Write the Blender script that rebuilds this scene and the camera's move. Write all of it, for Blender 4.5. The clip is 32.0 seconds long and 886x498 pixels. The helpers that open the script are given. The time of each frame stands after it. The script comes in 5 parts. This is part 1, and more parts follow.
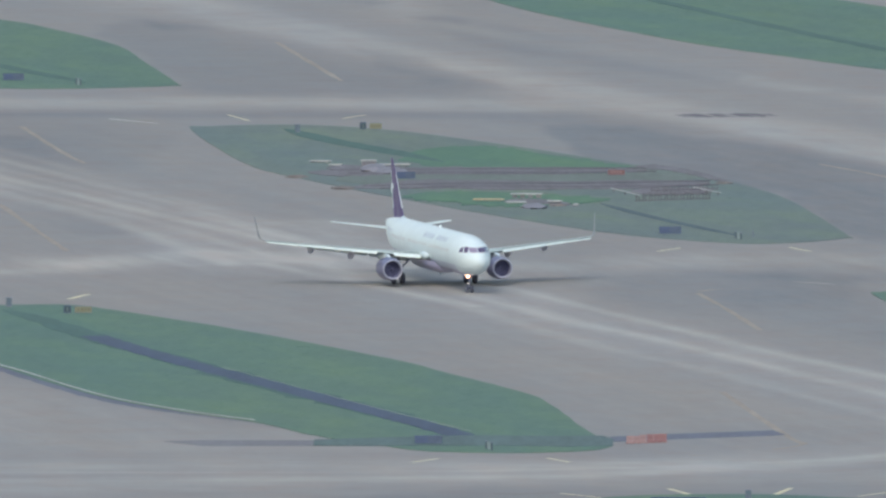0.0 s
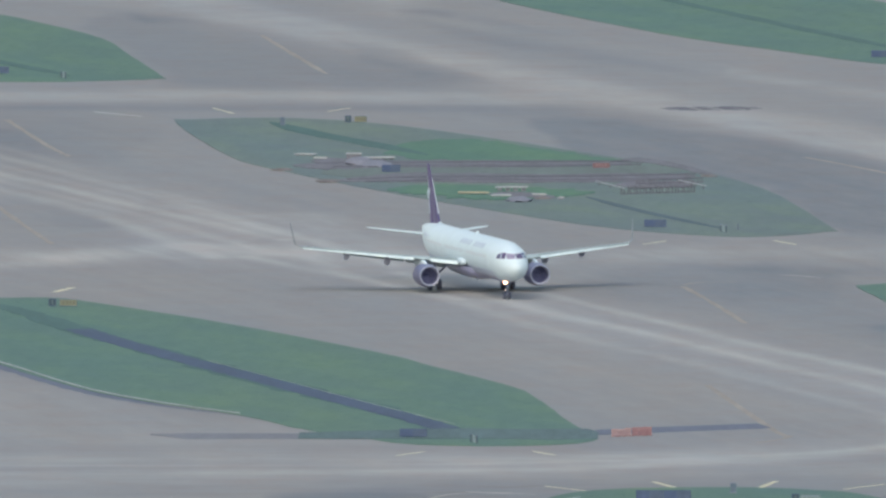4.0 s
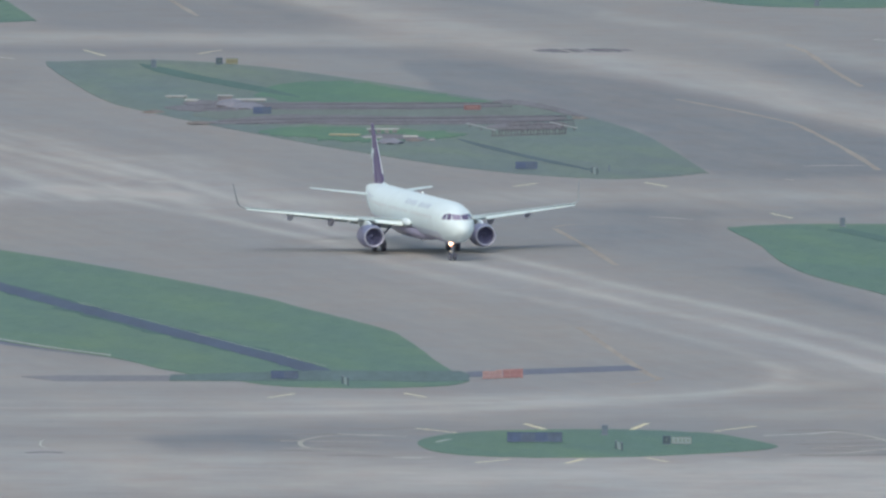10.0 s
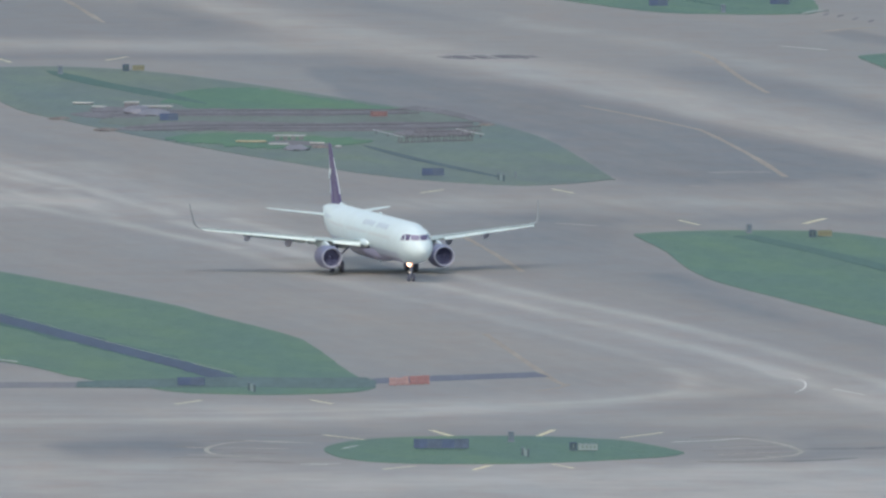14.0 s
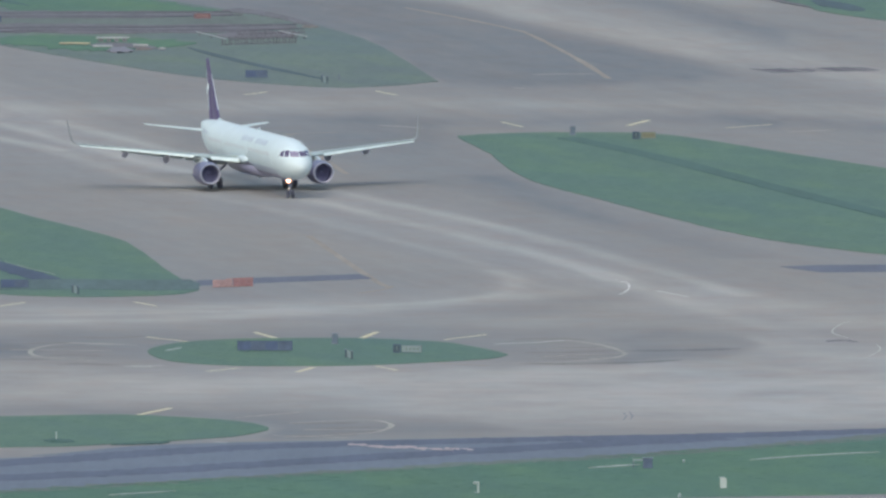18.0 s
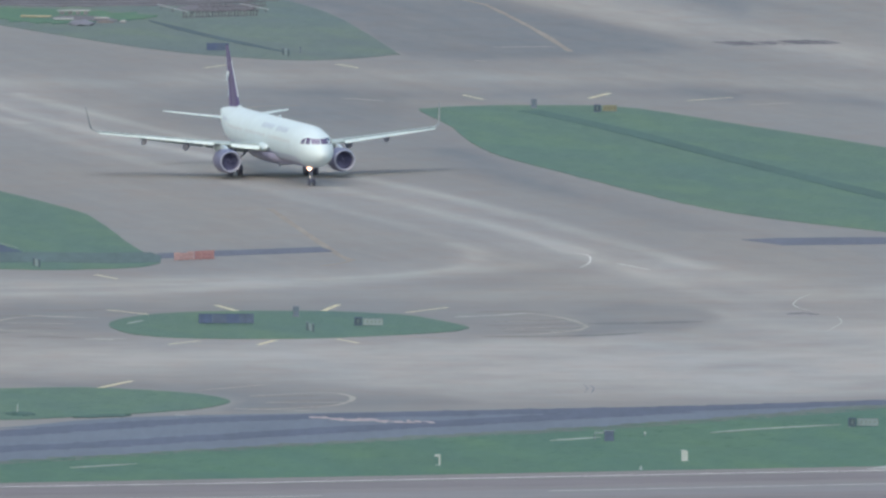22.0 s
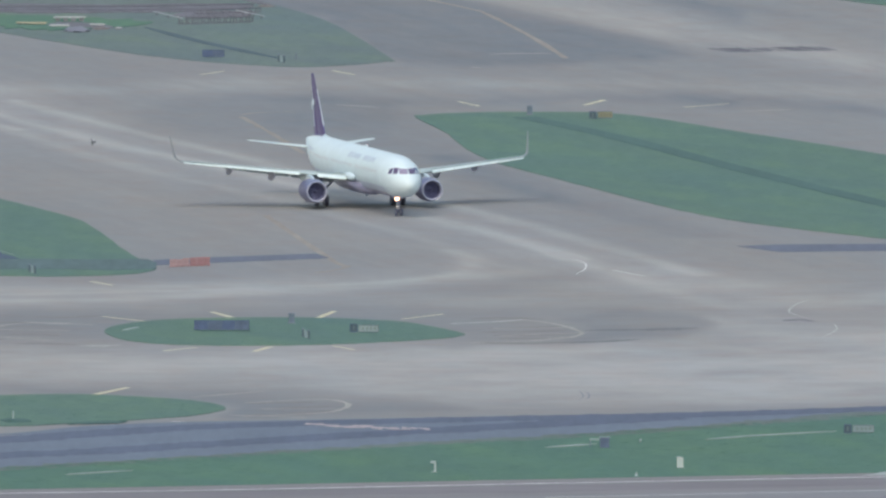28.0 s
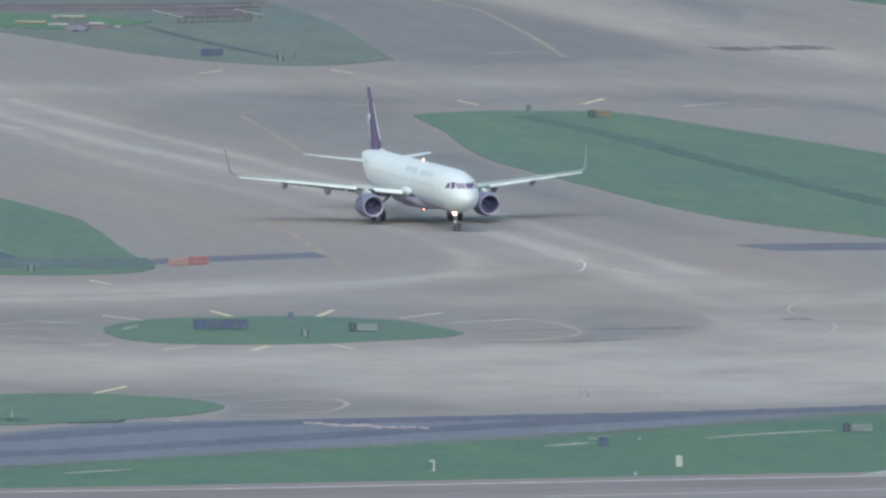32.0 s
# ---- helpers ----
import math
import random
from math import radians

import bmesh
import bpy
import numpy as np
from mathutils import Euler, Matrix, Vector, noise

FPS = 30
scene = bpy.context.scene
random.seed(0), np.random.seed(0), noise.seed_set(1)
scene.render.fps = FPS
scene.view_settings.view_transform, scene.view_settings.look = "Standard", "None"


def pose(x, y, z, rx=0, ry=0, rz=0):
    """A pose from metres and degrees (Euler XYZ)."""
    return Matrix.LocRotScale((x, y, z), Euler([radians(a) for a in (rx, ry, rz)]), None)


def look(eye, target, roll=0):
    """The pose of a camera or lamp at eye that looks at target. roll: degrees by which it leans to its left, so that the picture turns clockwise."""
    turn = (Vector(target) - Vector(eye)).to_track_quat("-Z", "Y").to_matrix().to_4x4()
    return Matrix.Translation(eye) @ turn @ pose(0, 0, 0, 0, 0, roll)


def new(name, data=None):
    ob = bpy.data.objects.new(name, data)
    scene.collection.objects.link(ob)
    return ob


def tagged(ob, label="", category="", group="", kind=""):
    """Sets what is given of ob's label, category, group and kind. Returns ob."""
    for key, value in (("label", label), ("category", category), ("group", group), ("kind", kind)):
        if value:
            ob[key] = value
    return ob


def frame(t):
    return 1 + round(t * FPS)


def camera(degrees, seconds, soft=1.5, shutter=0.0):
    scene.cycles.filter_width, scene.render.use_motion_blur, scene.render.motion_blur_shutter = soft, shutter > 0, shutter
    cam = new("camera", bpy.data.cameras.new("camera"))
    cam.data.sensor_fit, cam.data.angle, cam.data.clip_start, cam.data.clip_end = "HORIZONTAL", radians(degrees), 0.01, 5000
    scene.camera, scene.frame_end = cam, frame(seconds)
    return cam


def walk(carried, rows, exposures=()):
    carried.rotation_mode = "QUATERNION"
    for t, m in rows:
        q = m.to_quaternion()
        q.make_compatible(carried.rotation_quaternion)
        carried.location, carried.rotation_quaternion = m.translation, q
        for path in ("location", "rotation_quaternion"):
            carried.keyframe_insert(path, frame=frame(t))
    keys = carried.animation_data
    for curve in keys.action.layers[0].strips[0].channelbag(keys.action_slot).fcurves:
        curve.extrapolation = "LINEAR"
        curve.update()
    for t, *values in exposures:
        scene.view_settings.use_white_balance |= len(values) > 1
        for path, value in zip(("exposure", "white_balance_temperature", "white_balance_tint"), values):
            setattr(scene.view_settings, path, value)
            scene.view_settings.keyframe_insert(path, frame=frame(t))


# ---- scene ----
# camera on a hillside tripod far from the airfield; it only pans and tilts
cam = camera(1.599, 32.0, soft=2.6)
EYE = (0.0, -3000.0, 184.6)
DOWN = 3.521
# seconds, pan to the left, tilt upwards (degrees)
PAN = [
    (0, 0.826, 0.319), (0.5, 0.815, 0.320), (1, 0.815, 0.322), (1.5, 0.809, 0.317), (2, 0.809, 0.319),
    (2.5, 0.802, 0.319), (3, 0.783, 0.317), (3.5, 0.799, 0.314), (5.5, 0.794, 0.284), (6, 0.781, 0.291),
    (6.5, 0.783, 0.271), (7, 0.754, 0.258), (7.5, 0.675, 0.258), (8, 0.575, 0.257), (8.5, 0.577, 0.258),
    (9, 0.571, 0.261), (9.5, 0.575, 0.222), (10, 0.566, 0.202), (10.5, 0.542, 0.186), (11, 0.536, 0.188),
    (11.5, 0.548, 0.192), (12, 0.518, 0.189), (12.5, 0.503, 0.194), (13, 0.504, 0.215), (13.5, 0.418, 0.215),
    (15.5, 0.370, 0.206), (16, 0.275, 0.200), (16.5, 0.201, 0.178), (17, 0.148, 0.142), (17.5, 0.059, 0.095),
    (17.8, 0.076, 0.063), (18, 0.078, 0.037), (18.5, 0.080, 0.038), (18.7, 0.058, 0.025), (19, -0.016, -0.022),
    (19.5, -0.017, -0.149), (20, -0.009, -0.113), (20.5, 0.000, -0.053), (21, -0.009, -0.047), (21.5, -0.002, -0.023),
    (22, 0.008, -0.012), (22.5, 0.007, -0.007), (23, 0.000, -0.004), (23.5, -0.003, -0.003), (24, -0.003, -0.003),
    (24.5, -0.002, -0.002), (25, 0.000, -0.001), (25.5, -0.002, -0.002), (27.5, -0.002, -0.002), (28, 0.000, 0.000),
    (28.5, -0.001, -0.001), (29, 0.000, 0.000), (29.5, 0.002, 0.000), (30, 0.002, -0.001), (30.5, 0.002, -0.001),
    (31, 0.000, -0.001), (31.5, -0.002, -0.002), (32, -0.002, -0.002),
]
walk(cam, [(t, pose(*EYE, 90 - DOWN + up, 0, left)) for t, left, up in PAN],
     exposures=((0, -0.2, 6240, 7), (17, -0.23, 6240, 7), (18.5, -0.24, 6240, 7), (20, -0.12, 6240, 7), (22, -0.18, 6240, 7), (32, -0.18, 6240, 7)))

# ---- light ----
world = bpy.data.worlds.new("sky")
scene.world = world
world.use_nodes = True
wn = world.node_tree
sky = wn.nodes.new("ShaderNodeTexSky")
sky.sky_type = 'NISHITA'
sky.sun_disc = False
sky.sun_elevation = radians(44)
sky.sun_rotation = radians(200)
sky.air_density, sky.dust_density, sky.ozone_density = 1.6, 4.0, 1.5
wn.links.new(sky.outputs[0], wn.nodes["Background"].inputs[0])
wn.nodes["Background"].inputs[1].default_value = 0.2
sun_data = bpy.data.lights.new("sun", 'SUN')
sun_data.energy, sun_data.angle, sun_data.color = 0.64, radians(85), (1.0, 0.96, 0.9)
sun = new("sun", sun_data)
sun.matrix_world = look((90, -230, 270), (0, 0, 0))

# ---- materials ----


def mat(name, color, rough=0.7, metal=0.0, coat=0.0):
    m = bpy.data.materials.new(name)
    m.use_nodes = True
    b = m.node_tree.nodes["Principled BSDF"]
    b.inputs["Base Color"].default_value = (*color, 1)
    b.inputs["Roughness"].default_value = rough
    b.inputs["Metallic"].default_value = metal
    b.inputs["Coat Weight"].default_value = coat
    return m


def link(m, a, b):
    m.node_tree.links.new(a, b)


def node(m, kind, **sets):
    n = m.node_tree.nodes.new(kind)
    for key, value in sets.items():
        n.inputs[key.replace("_", " ")].default_value = value
    return n


def coords(m, sx, sy, sz=1.0, turn=0.0):
    t = node(m, "ShaderNodeTexCoord")
    r = node(m, "ShaderNodeMapping")
    r.inputs["Rotation"].default_value = (0, 0, radians(turn))
    p = node(m, "ShaderNodeMapping")
    p.inputs["Scale"].default_value = (sx, sy, sz)
    link(m, t.outputs["Object"], r.inputs["Vector"])
    link(m, r.outputs["Vector"], p.inputs["Vector"])
    return p.outputs["Vector"]


def noise_node(m, vector, scale, detail=4.0, rough=0.6):
    n = node(m, "ShaderNodeTexNoise", Scale=scale, Detail=detail, Roughness=rough)
    link(m, vector, n.inputs["Vector"])
    return n.outputs["Fac"]


def ramp(m, fac, stops):
    r = node(m, "ShaderNodeValToRGB")
    while len(r.color_ramp.elements) < len(stops):
        r.color_ramp.elements.new(0.5)
    for e, (at, c) in zip(r.color_ramp.elements, stops):
        e.position, e.color = at, (*c, 1)
    link(m, fac, r.inputs["Fac"])
    return r.outputs["Color"]


def mix(m, fac, a, b, blend='MIX'):
    n = m.node_tree.nodes.new("ShaderNodeMix")
    n.data_type, n.blend_type = 'RGBA', blend
    for socket, value in ((n.inputs[0], fac), (n.inputs[6], a), (n.inputs[7], b)):
        if isinstance(value, bpy.types.NodeSocket):
            link(m, value, socket)
        elif isinstance(value, tuple):
            socket.default_value = (*value, 1)
        else:
            socket.default_value = value
    return n.outputs[2]


def base(m, color):
    link(m, color, m.node_tree.nodes["Principled BSDF"].inputs["Base Color"])


def bump(m, fac, strength, distance):
    b = node(m, "ShaderNodeBump", Strength=strength, Distance=distance)
    link(m, fac, b.inputs["Height"])
    link(m, b.outputs["Normal"], m.node_tree.nodes["Principled BSDF"].inputs["Normal"])


def pavement_material():
    """Old concrete and worn asphalt: the attribute wear holds how far traffic has polished it pale."""
    m = mat("worn_pavement", (0.3, 0.3, 0.3), 0.9)
    at = node(m, "ShaderNodeAttribute")
    at.attribute_name = "wear"
    broad = noise_node(m, coords(m, 0.05, 0.008, 1, -8), 1.0, 4.0)
    tint = noise_node(m, coords(m, 0.06, 0.007, 1, -9), 1.0, 4.0, 0.6)
    lay = node(m, "ShaderNodeAttribute")
    lay.attribute_name = "slant"

    def blend(a, b):
        """The grain follows the traffic: along the taxiways by the runway (a) or the slanting one (b)."""
        n = node(m, "ShaderNodeMix")
        for socket, value in ((0, lay.outputs["Fac"]), (2, a), (3, b)):
            link(m, value, n.inputs[socket])
        return n.outputs[0]
    mottle = blend(noise_node(m, coords(m, 0.07, 0.05, 1, 3), 1.0, 5.0, 0.62), noise_node(m, coords(m, 0.16, 0.02, 1, -11), 1.0, 5.0, 0.62))
    grit = noise_node(m, coords(m, 0.8, 0.07), 1.0, 4.0, 0.65)
    streak = noise_node(m, coords(m, 0.34, 0.008, 1, -12.8), 1.0, 5.0, 0.62)
    cross = noise_node(m, coords(m, 0.055, 0.26, 1, 2), 1.0, 5.0, 0.65)
    hair = blend(noise_node(m, coords(m, 0.14, 0.5, 1, 1), 1.0, 4.0, 0.6), noise_node(m, coords(m, 0.5, 0.13, 1, -6), 1.0, 4.0, 0.6))
    stain = noise_node(m, coords(m, 0.16, 0.11, 1, 4), 1.0, 5.0, 0.65)
    fine = noise_node(m, coords(m, 3.0, 0.3), 1.0, 3.0, 0.7)
    wear = at.outputs["Fac"]
    # polish is broken up along the lanes
    over = node(m, "ShaderNodeMath")
    over.operation = 'SUBTRACT'
    link(m, wear, over.inputs[0])
    over.inputs[1].default_value = 0.36
    patchy = node(m, "ShaderNodeMapRange")
    link(m, mottle, patchy.inputs["Value"])
    for key, value in (("From Min", 0.32), ("From Max", 0.68), ("To Min", 0.55), ("To Max", 1.3)):
        patchy.inputs[key].default_value = value
    again = node(m, "ShaderNodeMath")
    again.operation = 'MULTIPLY_ADD'
    link(m, over.outputs[0], again.inputs[0])
    link(m, patchy.outputs[0], again.inputs[1])
    again.inputs[2].default_value = 0.36
    wear = again.outputs[0]
    for fac, amount in ((blend(cross, streak), 0.2), (cross, 0.06), (mottle, 0.15), (hair, 0.15), (grit, 0.1), (fine, 0.05)):
        shift = node(m, "ShaderNodeMath")
        shift.operation = 'MULTIPLY_ADD'
        link(m, fac, shift.inputs[0])
        shift.inputs[1].default_value = amount
        shift.inputs[2].default_value = -amount / 2
        total = node(m, "ShaderNodeMath")
        link(m, wear, total.inputs[0])
        link(m, shift.outputs[0], total.inputs[1])
        wear = total.outputs[0]
    col = ramp(m, wear, [(0.0, (0.15, 0.162, 0.182)), (0.42, (0.256, 0.249, 0.244)), (1.0, (0.39, 0.379, 0.362))])
    col = mix(m, 0.3, col, ramp(m, broad, [(0.3, (0.44, 0.45, 0.47)), (0.7, (0.56, 0.555, 0.535))]), 'OVERLAY')
    col = mix(m, 0.45, col, ramp(m, tint, [(0.38, (0.475, 0.5, 0.525)), (0.62, (0.525, 0.5, 0.48))]), 'OVERLAY')
    col = mix(m, 0.5, col, ramp(m, stain, [(0.36, (0.5, 0.455, 0.44)), (0.5, (0.5, 0.5, 0.502)), (0.66, (0.5, 0.518, 0.535))]), 'OVERLAY')
    base(m, col)
    bump(m, fine, 0.2, 0.02)
    return m


def grass_material(name, lean):
    m = mat(name, (0.1, 0.2, 0.12), 0.95)
    broad = noise_node(m, coords(m, 0.12, 0.035, 1, -12), 1.0, 5.0, 0.65)
    mid = noise_node(m, coords(m, 0.6, 0.09), 1.0, 5.0, 0.65)
    fine = noise_node(m, coords(m, 4.0, 0.6), 1.0, 3.0, 0.7)
    col = ramp(m, broad, [(0.3, (0.088 + lean, 0.157, 0.144 + lean)), (0.5, (0.098 + lean, 0.174, 0.144 + lean)), (0.72, (0.114 + lean, 0.196, 0.137 + lean))])
    dry = noise_node(m, coords(m, 0.045, 0.006, 1, -10), 1.0, 4.0, 0.6)
    col = mix(m, 0.5, col, ramp(m, dry, [(0.35, (0.46, 0.49, 0.52)), (0.65, (0.56, 0.515, 0.44))]), 'OVERLAY')
    col = mix(m, 0.4, col, ramp(m, mid, [(0.3, (0.4, 0.42, 0.4)), (0.7, (0.62, 0.58, 0.55))]), 'OVERLAY')
    col = mix(m, 0.25, col, ramp(m, fine, [(0.3, (0.35, 0.38, 0.35)), (0.7, (0.65, 0.62, 0.6))]), 'OVERLAY')
    base(m, col)
    bump(m, fine, 0.5, 0.1)
    return m


def worn(name, color, rough=0.85, spread=0.35, sx=1.2, sy=0.12):
    m = mat(name, color, rough)
    big = noise_node(m, coords(m, sx * 0.15, sy * 0.2), 1.0, 4.0)
    small = noise_node(m, coords(m, sx, sy), 1.0, 5.0, 0.7)
    dark = tuple(c * (1 - spread) for c in color)
    light = tuple(min(0.9, c * (1 + spread)) for c in color)
    col = mix(m, 0.5, ramp(m, small, [(0.3, dark), (0.7, light)]), ramp(m, big, [(0.3, dark), (0.7, light)]))
    base(m, col)
    bump(m, small, 0.15, 0.02)
    return m


def painted(name, color, rough=0.4, spread=0.1, metal=0.0, coat=0.0, scale=1.5):
    """Painted sheet metal with faint dirt."""
    m = mat(name, color, rough, metal, coat)
    n = noise_node(m, coords(m, 1, 1), scale, 5.0, 0.65)
    base(m, ramp(m, n, [(0.3, tuple(c * (1 - spread) for c in color)), (0.7, tuple(min(0.95, c * (1 + spread * 0.4)) for c in color))]))
    return m


def glow(name, color, strength):
    m = mat(name, color, 0.3)
    b = m.node_tree.nodes["Principled BSDF"]
    b.inputs["Emission Color"].default_value = (*color, 1)
    b.inputs["Emission Strength"].default_value = strength
    return m


PAVE = pavement_material()
GRASS = grass_material("mown_grass", 0.0)
GRASS_DRY = grass_material("dry_grass", 0.03)
ASPHALT = worn("dark_asphalt", (0.1, 0.119, 0.174), 0.9, 0.2)
ASPHALT_MID = worn("weathered_asphalt", (0.143, 0.172, 0.222), 0.9, 0.15)
STRIP = worn("faded_strip_asphalt", (0.125, 0.14, 0.19), 0.9, 0.18)
STRIP_PALE = worn("dusty_strip_asphalt", (0.165, 0.168, 0.19), 0.9, 0.2)
RUNWAY = worn("runway_asphalt", (0.22, 0.206, 0.216), 0.9, 0.14, 0.2, 0.5)
RUNWAY_DARK = worn("stained_runway_asphalt", (0.198, 0.184, 0.198), 0.9, 0.16, 0.2, 0.5)
RUNWAY_PALE = worn("pale_runway_asphalt", (0.228, 0.224, 0.24), 0.9, 0.14, 0.2, 0.5)
GRASS_LUSH = grass_material("lush_grass", -0.013)
GRASS_VERGE = grass_material("verge_grass", -0.013)
GROWN = worn("grass_grown_asphalt", (0.094, 0.142, 0.148), 0.95, 0.25)
BARE = worn("thin_grey_grass", (0.135, 0.168, 0.155), 0.95, 0.2, 1.0, 0.15)
DRAIN = worn("dark_drain_strip", (0.062, 0.087, 0.14), 0.9, 0.2)
DAMP = worn("damp_grass", (0.066, 0.128, 0.118), 0.95, 0.2)
DAMP_DARK = worn("wet_ditch_grass", (0.066, 0.1, 0.125), 0.95, 0.2)
SOIL = worn("bare_soil", (0.152, 0.147, 0.168), 0.95, 0.35, 2.0, 0.3)
DARK_SOIL = worn("dark_wet_soil", (0.115, 0.112, 0.134), 0.95, 0.35, 1.0, 0.3)
CLAY = worn("red_clay", (0.19, 0.172, 0.168), 0.95, 0.3, 3.0, 0.5)
YELLOW = worn("yellow_road_paint", (0.6, 0.54, 0.36), 0.7, 0.2, 3.0, 0.6)
YELLOW_OLD = worn("faded_yellow_paint", (0.288, 0.25, 0.216), 0.8, 0.25, 1.0, 0.12)
WHITE_LINE = worn("white_road_paint", (0.7, 0.7, 0.68), 0.7, 0.2, 3.0, 0.6)
KERB = worn("pale_kerb_concrete", (0.38, 0.41, 0.41), 0.85, 0.35, 2.0, 0.4)
WHITE_OLD = worn("faded_white_paint", (0.45, 0.45, 0.43), 0.8, 0.2, 2.0, 0.4)
BARE_PALE = worn("pale_bare_ground", (0.32, 0.36, 0.34), 0.9, 0.3, 2.0, 0.4)
HATCH = worn("brownish_worn_asphalt", (0.205, 0.192, 0.188), 0.9, 0.2, 0.5, 0.3)
TARRY = worn("tarry_streak", (0.16, 0.162, 0.172), 0.9, 0.2, 0.5, 0.3)
CHALK = worn("chalky_thin_paint", (0.33, 0.31, 0.285), 0.8, 0.3, 2.0, 0.4)
BARE_MARK = worn("chalky_faded_paint", (0.33, 0.315, 0.3), 0.8, 0.2, 2.0, 0.4)
PINK = worn("chalky_pink_patch", (0.4, 0.34, 0.35), 0.85, 0.35, 1.5, 0.5)
CONCRETE = worn("pale_concrete", (0.38, 0.4, 0.405), 0.85, 0.3, 3.0, 3.0)
TIMBER = worn("yellow_timber", (0.39, 0.36, 0.26), 0.8, 0.25, 4.0, 4.0)
RUST = worn("rusty_steel", (0.135, 0.13, 0.152), 0.8, 0.4, 6.0, 6.0)
# dark sign colours are lifted and blued to carry the distant haze
BACK = painted("dark_blue_sign_metal", (0.07, 0.105, 0.205), 0.6, 0.2)
BACK_DULL = painted("weathered_blue_sign_metal", (0.085, 0.12, 0.2), 0.65, 0.25)
BLACK = painted("black_sign_face", (0.05, 0.085, 0.118), 0.5, 0.15)
SIGN_Y = painted("yellow_sign_face", (0.2, 0.21, 0.15), 0.5, 0.12)
MARK_DULL = painted("dull_dark_sign_marks", (0.14, 0.14, 0.115), 0.5, 0.15)
SIGN_R = painted("red_sign_face", (0.195, 0.112, 0.125), 0.5, 0.15)
SIGN_W = painted("pale_sign_face", (0.235, 0.305, 0.325), 0.5, 0.12)
MARK_GREY = painted("faded_grey_sign_marks", (0.15, 0.2, 0.22), 0.5, 0.12)
CABINET_PALE = painted("pale_grey_green_paint", (0.21, 0.28, 0.31), 0.6, 0.15)
POST_DULL = painted("dull_grey_green_paint", (0.075, 0.11, 0.14), 0.6, 0.15)
POST_W = painted("white_post_paint", (0.4, 0.46, 0.47), 0.5, 0.12)
STEEL = painted("galvanised_steel", (0.2, 0.23, 0.29), 0.5, 0.2, 0.4)
CABINET = painted("blue_grey_cabinet_paint", (0.125, 0.17, 0.235), 0.5, 0.15)
BAR_RED = painted("dull_red_plastic", (0.25, 0.138, 0.152), 0.5, 0.15)
BAR_WHITE = painted("faded_pink_plastic", (0.29, 0.2, 0.212), 0.5, 0.15)
# aircraft
WHITE = painted("white_aircraft_paint", (0.66, 0.765, 0.81), 0.55, 0.06, 0, 0.15, 0.7)
BELLY = painted("lilac_grey_belly_paint", (0.40, 0.40, 0.57), 0.4, 0.12, 0, 0.3, 0.9)
HULL_SHADE = painted("hull_shade_lilac", (0.54, 0.6, 0.72), 0.45, 0.1, 0, 0.2, 0.9)
PURPLE = painted("purple_tail_paint", (0.095, 0.065, 0.2), 0.35, 0.12, 0, 0.4)
PLUM = painted("dull_plum_cowl_paint", (0.17, 0.175, 0.295), 0.4, 0.15, 0, 0.3)
WING = painted("grey_wing_paint", (0.42, 0.5, 0.5), 0.45, 0.1, 0, 0.2, 0.8)
SLAT = painted("pale_slat_paint", (0.66, 0.76, 0.76), 0.4, 0.1, 0, 0.2, 0.8)
SLAT_SHADE = painted("slat_cove_shade", (0.14, 0.19, 0.19), 0.6, 0.15)
TIPGREY = painted("grey_wing_tip_paint", (0.275, 0.3, 0.315), 0.6, 0.1)
ALU = painted("bare_aluminium", (0.72, 0.74, 0.76), 0.35, 0.1, 0.7)
LETTER = painted("grey_lilac_lettering", (0.47, 0.55, 0.64), 0.4, 0.1)
# cabin windows lightened in colour, as if veiled by the hazy air
WINDOW_HAZED = painted("hazed_cabin_window", (0.5, 0.53, 0.58), 0.3, 0.1)
GLASS_DARK = painted("dark_cockpit_glass", (0.13, 0.1, 0.18), 0.12, 0.1, 0, 1.0)
# paler glass for one front pane: the sky's reflection as a colour
GLASS_SKY = painted("sky_reflection_glass", (0.3, 0.265, 0.37), 0.15, 0.12, 0, 1.0)
FANMETAL = painted("dark_fan_titanium", (0.125, 0.135, 0.25), 0.6, 0.15, 0.0)
INLET = painted("inlet_liner", (0.135, 0.145, 0.26), 0.5, 0.1)
HOT = painted("exhaust_metal", (0.2, 0.18, 0.17), 0.4, 0.2, 0.8)
# tyre and gear leg colours are raised and blued in place of haze
RUBBER = worn("tyre_rubber", (0.1, 0.11, 0.165), 0.85, 0.2, 4.0, 4.0)
RIM = painted("wheel_rim_metal", (0.4, 0.41, 0.44), 0.4, 0.15, 0.5)
STRUT = painted("gear_leg_paint", (0.26, 0.28, 0.38), 0.4, 0.15, 0.2)
FAIRING = painted("lilac_fairing_paint", (0.5, 0.5, 0.62), 0.45, 0.12)
LIP = painted("dull_lilac_lip_metal", (0.42, 0.44, 0.55), 0.35, 0.12, 0.3)
BEACON = glow("red_beacon_light", (1.0, 0.04, 0.035), 250.0)
LINING = mat("matt_black_lining", (0.006, 0.006, 0.006), 0.95)
SLOT = 7
LAMP = glow("landing_lamp", (1.0, 0.5, 0.3), 9.0)
LAMP_DIM = glow("taxi_lamp", (1.0, 0.86, 0.7), 1.2)
FEATHER = worn("dark_feathers", (0.05, 0.05, 0.06), 0.9, 0.2, 20, 20)

# ---- mesh helpers ----


